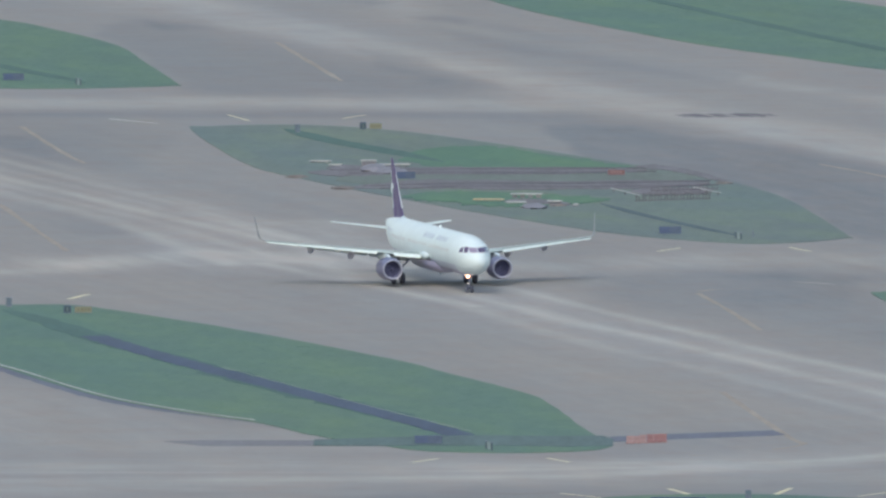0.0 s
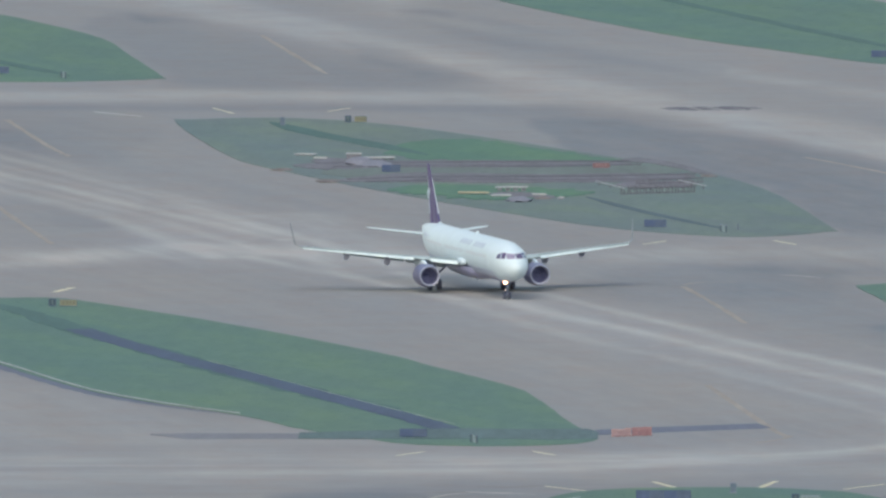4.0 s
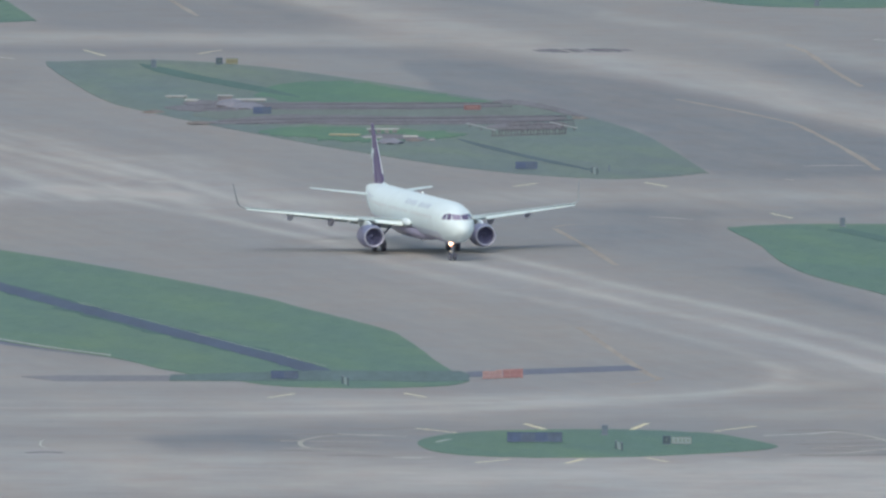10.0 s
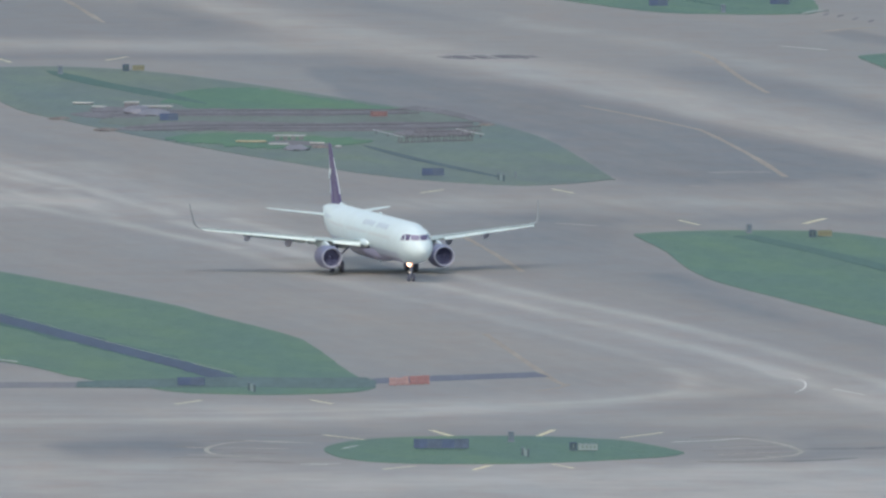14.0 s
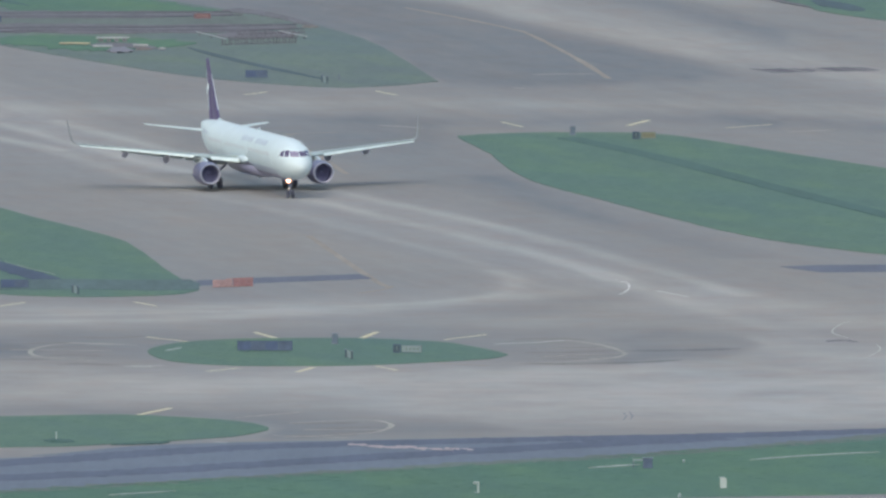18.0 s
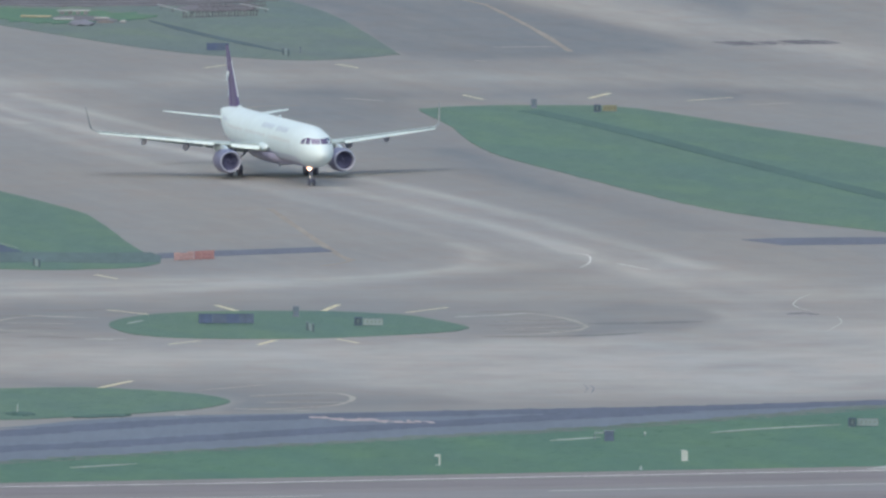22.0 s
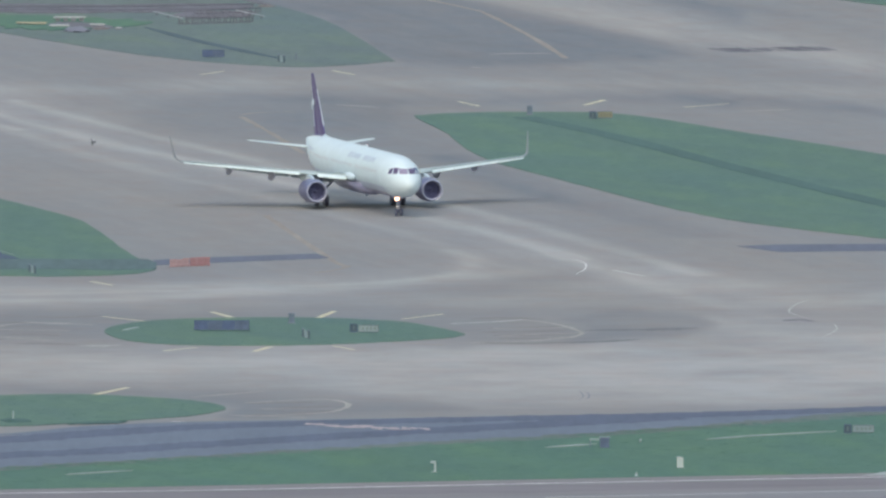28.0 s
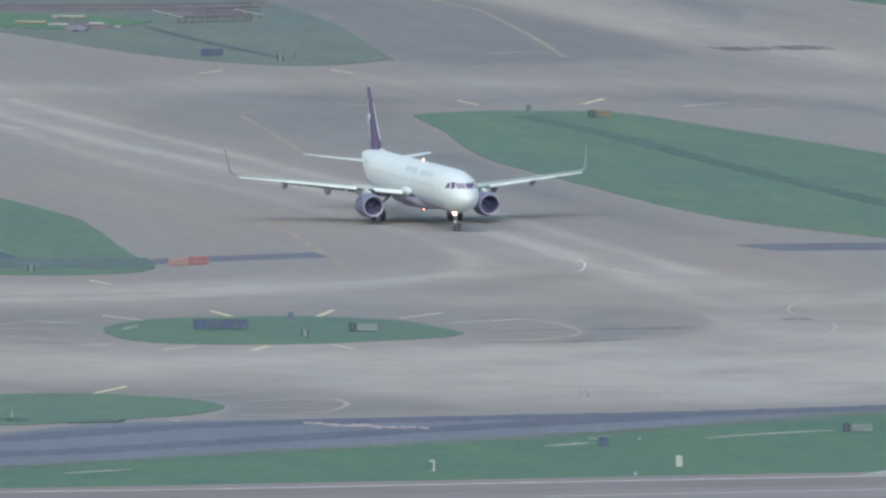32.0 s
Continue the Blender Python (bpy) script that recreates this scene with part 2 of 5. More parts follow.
def part(name, bm, material, parent=None, label=""):
    me = bpy.data.meshes.new(name)
    bmesh.ops.recalc_face_normals(bm, faces=bm.faces)
    bm.to_mesh(me)
    bm.free()
    for m in (material if isinstance(material, (list, tuple)) else [material]):
        me.materials.append(m)
    ob = new(name, me)
    ob.parent = parent
    if label:
        tagged(ob, label)
    return ob


def smooth(ob, angle=40):
    for p in ob.data.polygons:
        p.use_smooth = True
    ob.data.set_sharp_from_angle(angle=radians(angle))
    return ob


def empty(name, m, label, category, group=""):
    ob = new(name)
    ob.empty_display_size = 0.5
    ob.matrix_basis = m
    return tagged(ob, label, category, group)


def box(bm, x0, x1, y0, y1, z0, z1, bevel=0.0, mi=0):
    before = set(bm.faces)
    vs = [bm.verts.new((x, y, z)) for x in (x0, x1) for y in (y0, y1) for z in (z0, z1)]
    faces = [bm.faces.new([vs[i] for i in q]) for q in ((0, 1, 3, 2), (4, 6, 7, 5), (0, 4, 5, 1), (2, 3, 7, 6), (0, 2, 6, 4), (1, 5, 7, 3))]
    bmesh.ops.recalc_face_normals(bm, faces=faces)
    if bevel:
        edges = list({e for fc in faces for e in fc.edges})
        bmesh.ops.bevel(bm, geom=edges, offset=bevel, segments=2, affect='EDGES', profile=0.6)
    for fc in bm.faces:
        if fc not in before:
            fc.material_index = mi
    return bm


def boxbm(*a, **k):
    return box(bmesh.new(), *a, **k)


def loft(bm, rings, cap=True, closed=True, mi=0):
    """Skin through rings of equal point count."""
    rows = [[bm.verts.new(p) for p in r] for r in rings]
    n = len(rows[0])
    for a, b in zip(rows, rows[1:]):
        for i in range(n if closed else n - 1):
            j = (i + 1) % n
            bm.faces.new((a[i], a[j], b[j], b[i])).material_index = mi
    if cap:
        bm.faces.new(list(reversed(rows[0]))).material_index = mi
        bm.faces.new(rows[-1]).material_index = mi
    return bm


def tube(bm, a, b, ra, rb=None, n=12, mi=0):
    a, b = Vector(a), Vector(b)
    rb = ra if rb is None else rb
    q = (b - a).to_track_quat('Z', 'Y')
    ring = lambda c, r: [c + q @ Vector((r * math.cos(2 * math.pi * i / n), r * math.sin(2 * math.pi * i / n), 0)) for i in range(n)]
    return loft(bm, [ring(a, ra), ring(b, rb)], mi=mi)


def spline(points, steps, closed=True):
    """Catmull-Rom curve through the corners of a plan."""
    out, n = [], len(points)
    for i in range(n if closed else n - 1):
        p = [Vector(points[(i + k) % n] if closed else points[max(0, min(n - 1, i + k))]) for k in (-1, 0, 1, 2)]
        for s in range(steps):
            t = s / steps
            out.append(0.5 * (2 * p[1] + (p[2] - p[0]) * t + (2 * p[0] - 5 * p[1] + 4 * p[2] - p[3]) * t * t + (3 * p[1] - p[0] - 3 * p[2] + p[3]) * t ** 3))
    if not closed:
        out.append(Vector(points[-1]))
    return out


def sheet(name, outline, z, material, label, category="", kind="structure", ragged=0.0, steps=5, depth=0.15, curved=True):
    """A low slab with a plan outline."""
    pts = spline(outline, steps) if curved else [Vector(p) for p in outline]
    bm = bmesh.new()
    top = []
    for i, p in enumerate(pts):
        k = noise.noise(Vector((p.x * 0.9, p.y * 0.13, z))) * ragged
        top.append(bm.verts.new((p.x + k, p.y + k * 4, z)))
    low = [bm.verts.new((v.co.x, v.co.y, z - depth)) for v in top]
    f = bm.faces.new(top)
    n = len(top)
    for i in range(n):
        bm.faces.new((top[i], low[i], low[(i + 1) % n], top[(i + 1) % n]))
    bmesh.ops.triangulate(bm, faces=[f])
    return tagged(part(name, bm, material), label, category, kind=kind)


def ribbon_bm(bm, points, width, z, steps=6, taper=False, wob=0.0, thick=0.008, across=None):
    pts = spline(points, steps, False) if len(points) > 2 else [Vector(points[0]).lerp(Vector(points[1]), i / steps) for i in range(steps + 1)]
    rows = []
    for i, p in enumerate(pts):
        d = (pts[min(i + 1, len(pts) - 1)] - pts[max(i - 1, 0)])
        d.normalize()
        nrm = Vector(across) if across else Vector((-d.y, d.x))
        w = width / 2 * (1 + wob * noise.noise(Vector((p.x * 1.3, p.y * 0.4, z * 50))))
        if taper:
            w *= min(1.0, 0.15 + 4 * min(i, len(pts) - 1 - i) / len(pts))
        a, b = p + nrm * w, p - nrm * w
        rows.append([(a.x, a.y, z - thick), (a.x, a.y, z), (b.x, b.y, z), (b.x, b.y, z - thick)])
    return loft(bm, rows, closed=True)


def ribbon(name, points, width, z, material, label, category="", kind="structure", **k):
    return tagged(part(name, ribbon_bm(bmesh.new(), points, width, z, **k), material), label, category, kind=kind)

# ---- the airfield's ground ----
# worn lanes: corners of the centre line, half width in metres, strength, steepness of the edge
LANES = []


def lane(points, half, strength, edge):
    LANES.append((points, half, strength, edge))


# tyre-polished streaks of the diagonal taxiway
lane([(-62.7, 304), (-54.8, 240), (-42.4, 189), (-31.4, 135), (-17.7, 83), (-2.8, 19.5), (1.2, -4), (2.6, -17), (0.8, -39), (-9.8, -54), (-27.5, -64.6), (-52.7, -70), (-140, -74)], 1.1, 0.24, 2)
lane([(-50, 245), (-33.6, 172), (-24.6, 143), (-16.3, 108), (-8.1, 76), (-1.4, 50), (4.5, 25), (12.7, -16)], 0.95, 0.38, 2)
lane([(11, -8), (16, -36), (22, -68), (30, -102)], 1.5, 0.2, 2)
lane([(-44, 248), (-33.7, 202), (-29, 183), (-20.6, 151), (-12.3, 117), (-1.5, 78), (8.2, 37), (14, 8), (24, -40)], 1.0, 0.36, 2)
lane([(-62, 350), (-33, 172), (-20, 124), (-2, 56), (12, -12), (22, -60)], 4.6, 0.22, 2)
lane([(-134, 630), (-109.9, 522), (-95.6, 461), (-81.7, 403), (-63.8, 322), (-50, 255)], 0.9, 0.32, 2)
lane([(-134, 592), (-108.7, 483), (-94.7, 427), (-76.6, 355), (-62.7, 304)], 0.9, 0.33, 2)
lane([(-134, 560), (-107.7, 452), (-93.8, 396), (-84.7, 359), (-74.5, 301), (-69, 270)], 1.2, 0.32, 2)
lane([(-134, 612), (-109.3, 503), (-95.1, 444), (-79, 379), (-63, 313), (-50, 250)], 0.7, 0.2, 2)
lane([(-134, 577), (-108.2, 468), (-94.2, 412), (-78, 345), (-66, 290)], 0.7, 0.2, 2)
lane([(-134, 650), (-110.5, 543), (-96, 480), (-83, 420), (-66, 345)], 0.8, 0.2, 2)
lane([(-110, 485), (-86, 385), (-62, 285)], 5.0, 0.16, 2)
lane([(-140, 245), (-104, 254), (-90, 258), (-82.5, 272), (-72, 292), (-62.6, 280)], 5.0, 0.42, 2)
lane([(-66, 272), (-54.8, 236), (-43, 196)], 1.0, 0.35, 2)
lane([(5, -30), (-1, -46), (-14, -56), (-28, -60), (-60, -62), (-140, -64)], 6.0, 0.2, 2)
lane([(6, -36), (-6, -54), (-20, -68), (-50, -80), (-140, -86)], 3.0, 0.22, 2)
# broad pale taxiways
lane([(-140, 262), (-86.6, 274), (-60, 270), (-30.5, 268), (-22, 279), (-12, 283), (0, 278), (15, 277), (34, 268), (70, 250), (130, 225)], 9.0, 0.21, 2)
lane([(-140, -176), (-66.7, -152), (-51, -157), (-36, -163), (-19.4, -160), (6, -166), (26, -172), (60, -176)], 26.0, 0.3, 4)
lane([(2, -205), (14, -206), (40, -203), (80, -196)], 17.0, 0.3, 4)
lane([(-160, 592), (-125, 592), (-99, 594), (-80, 597), (-61, 596), (-48, 590)], 11.0, 0.28, 3)
lane([(-100, 890), (-83, 815), (-66, 739), (-50, 673), (-31.8, 602), (-14.2, 541), (1, 475), (20, 400), (44, 310), (60, 270)], 5.6, 0.2, 4)
lane([(-104, 890), (-86, 815), (-69, 739), (-52, 673), (-33, 602), (-14, 541), (2, 475), (22, 400), (46, 310), (62, 270)], 9.0, 0.13, 4)
lane([(-66, 890), (-56, 790), (-38, 722), (-16, 642), (2, 590), (30, 470)], 3.0, 0.2, 2)
lane([(-140, -110), (-82.5, -98), (-62, -84), (-36, -75), (-10, -48)], 8.0, 0.2, 2)
lane([(41, -68), (34.6, -84), (27, -51), (19.4, -30)], 4.0, 0.2, 2)
lane([(20, -110), (34, -125), (45, -140), (48, -180)], 8.0, 0.2, 2)
lane([(0, -75), (20, -85), (45, -75), (75, -60)], 26.0, 0.14, 2)
lane([(5, -160), (30, -150), (60, -145)], 30.0, 0.12, 2)
# slight paling along the airliner's path, lifts ground that its shade dims
lane([(-120, 520), (-80, 350), (-50, 230), (-25, 110), (-5, 20), (8, -30)], 11.0, 0.06, 2)
# dark, seldom used shoulders and corners
lane([(-117, 562), (-98.7, 570), (-79.5, 569), (-60, 570), (-48, 568)], 6.0, -0.22, 2)
lane([(-100, 520), (-93, 430), (-86, 365), (-82, 330)], 4.0, -0.18, 2)
lane([(0, 150), (6, 105), (16, 60), (24, 20)], 2.5, -0.16, 2)
lane([(-60, 0), (-70, 25), (-84, 75)], 3.0, -0.12, 2)
lane([(-80, -46), (-50, -44), (-20, -42)], 5.0, -0.06, 2)
lane([(-140, -20), (-90, -24), (-70, -34)], 22.0, 0.14, 2)
lane([(-140, 20), (-100, 60), (-84, 20)], 16.0, 0.12, 2)

# shoulders and patches: plan outline, wear, softness of the edge in metres
PATCHES = []


def shoulder(outline, wear, soft):
    PATCHES.append((outline, wear, soft))


# shoulder of the island with the building site
shoulder([(-30.4, 458.9), (-35.7, 494), (-39.3, 541.8), (-31.2, 544.3), (-22.2, 523.8), (-9.5, 494.1), (-0.2, 461.4), (8.9, 419.1), (20.8, 366.8), (27.4, 334.3), (20.5, 317.2), (5.7, 312.8), (-4, 314.9), (-5.5, 330.9), (-12.3, 402.1), (-19.2, 430.3), (-25.5, 455.5)], -0.26, 0.8)
shoulder([(-45.9, 560.1), (-37.1, 572.4), (-26.2, 554.1), (-18.5, 529.8), (-28.6, 535.8), (-38.1, 541.8)], -0.14, 1)
shoulder([(-1.5, 542), (3, 554.2), (11.1, 530), (17.3, 500.1), (23.8, 459.2), (31.4, 419.2), (31.1, 391.2), (26, 419.2), (17.1, 465), (9.1, 494.2), (2.9, 517.9)], -0.19, 1)
# far shoulder
shoulder([(-58.4, 805.7), (-51.8, 791.8), (-47.2, 776.7), (-40.0, 735.9), (-33.1, 703.9), (-24.3, 681.6), (-19.0, 660.8), (-20.2, 646.6), (-28.1, 659.4), (-36.2, 682.7), (-44.4, 710.3), (-51.1, 742.5), (-55.9, 773.8)], -0.17, 0.9)
shoulder([(-82.6, 636.7), (-84.1, 649.5), (-91.7, 721.6), (-95.8, 752.6), (-91.3, 785.7), (-80.1, 766.5), (-68.6, 728.7), (-58.9, 702.1), (-51.8, 665.5), (-45.4, 627), (-57.5, 614.2), (-71.6, 608.9), (-81.6, 623.9)], -0.16, 1.2)
shoulder([(-65.2, 722), (-57.6, 699.5), (-50.5, 662.9), (-46.1, 630.8), (-54, 637.1), (-61.1, 675.8)], -0.16, 0.8)
shoulder([(-90.3, 785.7), (-84.5, 783), (-80.8, 766.5), (-86.8, 766.4)], -0.24, 0.8)
shoulder([(-59.5, 800), (-53.6, 794.5), (-52.1, 783.5), (-57.6, 786.2)], -0.24, 0.6)
shoulder([(-67.5, 835.1), (-61.7, 831), (-63.6, 822.4)], -0.24, 0.6)
shoulder([(-20.5, 222.8), (-14.3, 238), (-2.7, 228), (5.2, 139.8), (12.2, 92.9), (12.1, 65.4), (-2.6, 120.8), (-12.8, 158.8)], -0.1, 1.5)
# shoulder round the small island
shoulder([(-56, -116.3), (-52.4, -102.5), (-43.7, -96.8), (-30.3, -90.3), (-14.8, -87.8), (0.8, -84.5), (11.2, -84.5), (17.4, -88.6), (22.6, -98.5), (25.7, -111.4), (23.1, -125.9), (14.1, -137.1), (1.8, -143.4), (-19.5, -148.1), (-34.8, -148.1), (-46.1, -141.8), (-53.5, -129.1)], -0.16, 0.6)
shoulder([(10.5, -102.5), (16.5, -95.1), (21.7, -96.0), (24.5, -100.8), (25.5, -108.2), (24.7, -116.2), (22.8, -121.1), (19.4, -132.2), (14.2, -137.0), (11.7, -139.4), (11.2, -133.0), (12.9, -125.1), (11.8, -112.2)], -0.19, 0.5)
shoulder([(-55.8, -116.3), (-50.8, -106.6), (-43.5, -109.8), (-41.8, -120.3), (-44.2, -132.3), (-51.9, -129.9)], -0.2, 0.5)
# shoulder of the island by the road
shoulder([(-54.2, -198.4), (-31.6, -202.2), (-22.7, -200.7), (-13.2, -202.2), (-5.2, -209.8), (2.3, -223.3), (-1.2, -233.7), (-11, -238.1), (-18.9, -241.1), (-19.9, -235.9), (-19, -226.3), (-24.1, -209.8), (-39.1, -206.7)], -0.22, 0.6)
# inside of the curve
shoulder([(-11.8, -54.6), (-4.4, -42), (0.8, -24.9), (6.2, -18), (11, -18), (14.6, -24.9), (19.4, -33.5), (15.6, -47.9), (8.7, -54.6), (0.8, -67.1), (-7, -67.1)], -0.18, 1)
# pale taxiway by the road
shoulder([(-74.7, -179.3), (-24.6, -152.1), (0.8, -146.5), (21.2, -138.6), (40.5, -100.1), (57.7, -100.1), (55.5, -209.8), (20.7, -213.5), (0.8, -203.7), (-24.3, -188.5), (-73.5, -224.8)], 0.12, 1.8)
shoulder([(-67.4, 294.2), (-64.1, 307.9), (-59.4, 308), (-58.4, 287), (-62.3, 276.5)], -0.22, 0.8)
shoulder([(-20.5, 257.4), (-3.1, 250.3), (14.3, 257.6), (29.9, 254.6), (29.7, 237.2), (14.3, 246.3), (-1.9, 238.1), (-11.2, 237)], -0.18, 0.8)
shoulder([(17.3, 271.8), (27.1, 266.6), (35.7, 254.3), (45.2, 230.9), (52.4, 205.8), (44.9, 213.8), (34.4, 235.9), (24.1, 251.2)], -0.21, 0.8)
shoulder([(-31.8, 220.8), (-26.4, 261.4), (-13, 261.4), (-3.7, 246.1), (-4.8, 195.9), (-12.7, 191), (-21.8, 186.1), (-30.4, 195.9)], -0.11, 1.5)
shoulder([(-104.8, 555.1), (-97.2, 555.2), (-88, 543.1), (-81.2, 525.1), (-83.3, 454.4), (-90.7, 454.3), (-103, 495)], -0.11, 1.5)
shoulder([(17.9, 622.7), (21.8, 629.1), (26.8, 610.1), (28.6, 597.6), (24.8, 593.8), (20.3, 603.8)], -0.25, 0.6)
shoulder([(27.6, 629.1), (30.8, 629.1), (33.2, 616.5), (35.1, 603.9), (33, 601.4), (30, 603.9)], -0.22, 0.6)
shoulder([(22.2, 478.9), (25.8, 461.4), (34.1, 427), (39.9, 404.5), (35.1, 410.1), (27.4, 432.7)], -0.15, 0.6)


def inside(x, y, poly):
    n, hit = len(poly), np.zeros(x.shape, bool)
    for i in range(n):
        (ax, ay), (bx, by) = poly[i], poly[i - 1]
        if ay != by:
            hit ^= ((ay > y) != (by > y)) & (x < (bx - ax) * (y - ay) / (by - ay) + ax)
    return hit


def lane_distance(x, y, pts):
    best = np.full(x.shape, 1e9)
    pts = [(p.x, p.y) for p in spline(pts, 4, False)]
    for (ax, ay), (bx, by) in zip(pts, pts[1:]):
        dx, dy = bx - ax, by - ay
        t = np.clip(((x - ax) * dx + (y - ay) * dy) / (dx * dx + dy * dy), 0, 1)
        best = np.minimum(best, np.hypot(x - ax - t * dx, y - ay - t * dy))
    return best


def patch_mask(x, y, outline, soft):
    """1 inside a plan outline, falling to 0 across its soft edge; distances along y count a tenth."""
    squeeze = 0.09
    x = x + 0.9 * np.sin(y * 0.043 + x * 0.21) + 0.5 * np.sin(y * 0.13 + 1.7)
    y = y + 3.0 * np.sin(x * 0.23 + 0.6) + 1.5 * np.sin(x * 0.71)
    n, best = len(outline), np.full(x.shape, 1e9)
    for (ax, ay), (bx, by) in zip(outline, outline[1:] + outline[:1]):
        dx, dy = bx - ax, (by - ay) * squeeze
        t = np.clip(((x - ax) * dx + (y - ay) * squeeze * dy) / (dx * dx + dy * dy), 0, 1)
        best = np.minimum(best, np.hypot(x - ax - t * dx, (y - ay) * squeeze - t * dy))
    d = np.where(inside(x, y, outline), best, -best)
    k = np.clip(d / (2 * soft) + 0.5, 0, 1)
    return k * k * (3 - 2 * k)


def build_ground():
    xs = np.concatenate([[-5200, -2500, -1000, -400, -200], np.arange(-135, 90, 0.6), [110, 200, 400, 1000, 2500, 5200]])
    ys = np.concatenate([[-3600, -2000, -1000, -600], np.arange(-450, 900, 2.4), [1000, 1200, 1800, 3000, 6000]])
    gx, gy = np.meshgrid(xs, ys, indexing="ij")
    wear = np.full(gx.shape, 0.375)
    for pts, half, strength, edge in LANES:
        d = lane_distance(gx, gy, pts) / half
        wear += strength * np.exp(-0.6 * np.minimum(d, 6) ** edge)
    for outline, strength, soft in PATCHES:
        wear += strength * patch_mask(gx, gy, outline, soft)
    nx, ny = len(xs), len(ys)
    verts = np.stack([gx, gy, np.zeros_like(gx)], -1).reshape(-1, 3)
    i, j = np.meshgrid(np.arange(nx - 1), np.arange(ny - 1), indexing="ij")
    a = (i * ny + j).ravel()
    quads = np.stack([a, a + ny, a + ny + 1, a + 1], -1)
    me = bpy.data.meshes.new("ground")
    me.vertices.add(len(verts))
    me.vertices.foreach_set("co", verts.ravel())
    me.loops.add(quads.size)
    me.loops.foreach_set("vertex_index", quads.ravel())
    me.polygons.add(len(quads))
    me.polygons.foreach_set("loop_start", np.arange(0, quads.size, 4))
    me.update(calc_edges=True)
    me.attributes.new("wear", 'FLOAT', 'POINT').data.foreach_set("value", wear.ravel().astype(np.float32))
    slant = np.clip((gy + 60) / 40, 0, 1) * np.clip((640 - gy) / 200, 0.35, 1)
    me.attributes.new("slant", 'FLOAT', 'POINT').data.foreach_set("value", slant.ravel().astype(np.float32))
    me.materials.append(PAVE)
    tagged(new("ground", me), "grey worn concrete and asphalt airfield pavement with pale tyre lanes", "pavement", kind="structure")


build_ground()

G_LABEL = "mown green grass island between grey taxiways"
ISLANDS = []


def island(outline, material):
    ISLANDS.append((outline, material))


island([(-129, 832), (-107.7, 789), (-100, 763), (-92, 726), (-87.7, 686), (-83, 639), (-83.2, 634), (-89, 629.5), (-96.6, 627), (-103, 628), (-113, 637), (-124, 663)], GRASS)
island([(-60, 890), (-50.8, 844), (-44.2, 810), (-35.2, 773), (-23.4, 730), (-12.1, 699), (-1.4, 671), (7, 665), (14.6, 665), (18, 673), (16.3, 720), (11, 765), (1.1, 811), (-7, 838), (-30, 910)], GRASS)
island([(-79, 535.5), (-77.3, 543.7), (-67.3, 547), (-56.4, 535), (-43.4, 504), (-29.3, 464), (-23.6, 451), (-18, 428), (-11.8, 392), (-5.6, 326), (-5.8, 320), (-11.5, 311), (-18, 311), (-29.3, 327), (-41.6, 359), (-54.2, 398), (-64.5, 434), (-71.3, 464)], GRASS_DRY)
island([(-99.4, 179), (-94.2, 194), (-91, 196.5), (-84, 197.4), (-79.3, 188.6), (-64.3, 150), (-48.8, 102), (-44.5, 84.4), (-38.2, 59.7), (-35.3, 47), (-34.3, 40), (-32.3, 21.2), (-30.2, -1.6), (-28.7, -15), (-27.5, -23), (-26.9, -30), (-27.6, -34.5), (-29.5, -38.5), (-34.3, -41.3), (-38.5, -41.5), (-44.5, -38.7), (-48.4, -31), (-55, -16), (-61.3, 5), (-75.6, 40), (-87.9, 93), (-95.3, 135)], GRASS)
island([(22, 569.1), (23.5, 555.6), (26.5, 528.9), (29.3, 493.2), (31.7, 481.4), (34.7, 469.7), (39.3, 450.1), (60, 405), (80, 400), (80, 520), (62, 575), (40.8, 585.2), (33.3, 582.7), (27.5, 579), (23.6, 574)], GRASS)
island([(-2.8, 218), (-2, 221), (1, 224.6), (7.8, 226.6), (18.2, 222.6), (29.4, 193), (44, 152), (56, 112), (66.6, 71), (68.5, 35), (62.4, 0), (54, -9), (42.3, 15.1), (33.5, 31.9), (27.3, 46.2), (22, 64.2), (16.1, 89.9), (11.3, 111.3), (5.5, 137.7), (2.5, 160.8), (0.2, 191)], GRASS)
island([(-30.8, -122), (-29.3, -112.5), (-25.7, -106), (-19.6, -102.8), (-11.8, -102.8), (-6.6, -106), (-3, -110), (1.6, -124), (1.6, -128), (0.1, -131.8), (-5, -136.6), (-11.7, -141), (-19.3, -142), (-25.4, -139.7), (-29, -133.4)], GRASS)
island([(-58.6, -226), (-51.4, -214.5), (-39, -210), (-31.6, -209), (-25, -213.7), (-21.5, -218), (-19, -227), (-21.4, -236), (-24.8, -240.5), (-31, -246), (-38.5, -250.8), (-50.7, -249)], GRASS)
for outline, material in ISLANDS:
    label = G_LABEL if material is GRASS else "patchy grass island with trenches and building material"
    sheet("grass_island", outline, 0.06, material, label, "grass", ragged=0.09, steps=8)

# service road, grass verge and runway in the foreground
ROAD_N = [(-250, -400), (-57, -276), (-38.7, -261), (-31, -250.5), (-23, -245.4), (-12.5, -242.6), (0, -239), (18.2, -233.8), (27.6, -230.8), (38.4, -225.6), (61, -217), (250, -160)]
ROAD_S = [(250, -169), (61, -224), (38.3, -235.5), (32.7, -242.8), (26, -249.8), (18.1, -258.6), (7.5, -268.3), (-0.4, -273.5), (-12.3, -284.6), (-25.2, -296), (-38, -307), (-56, -321), (-250, -475)]

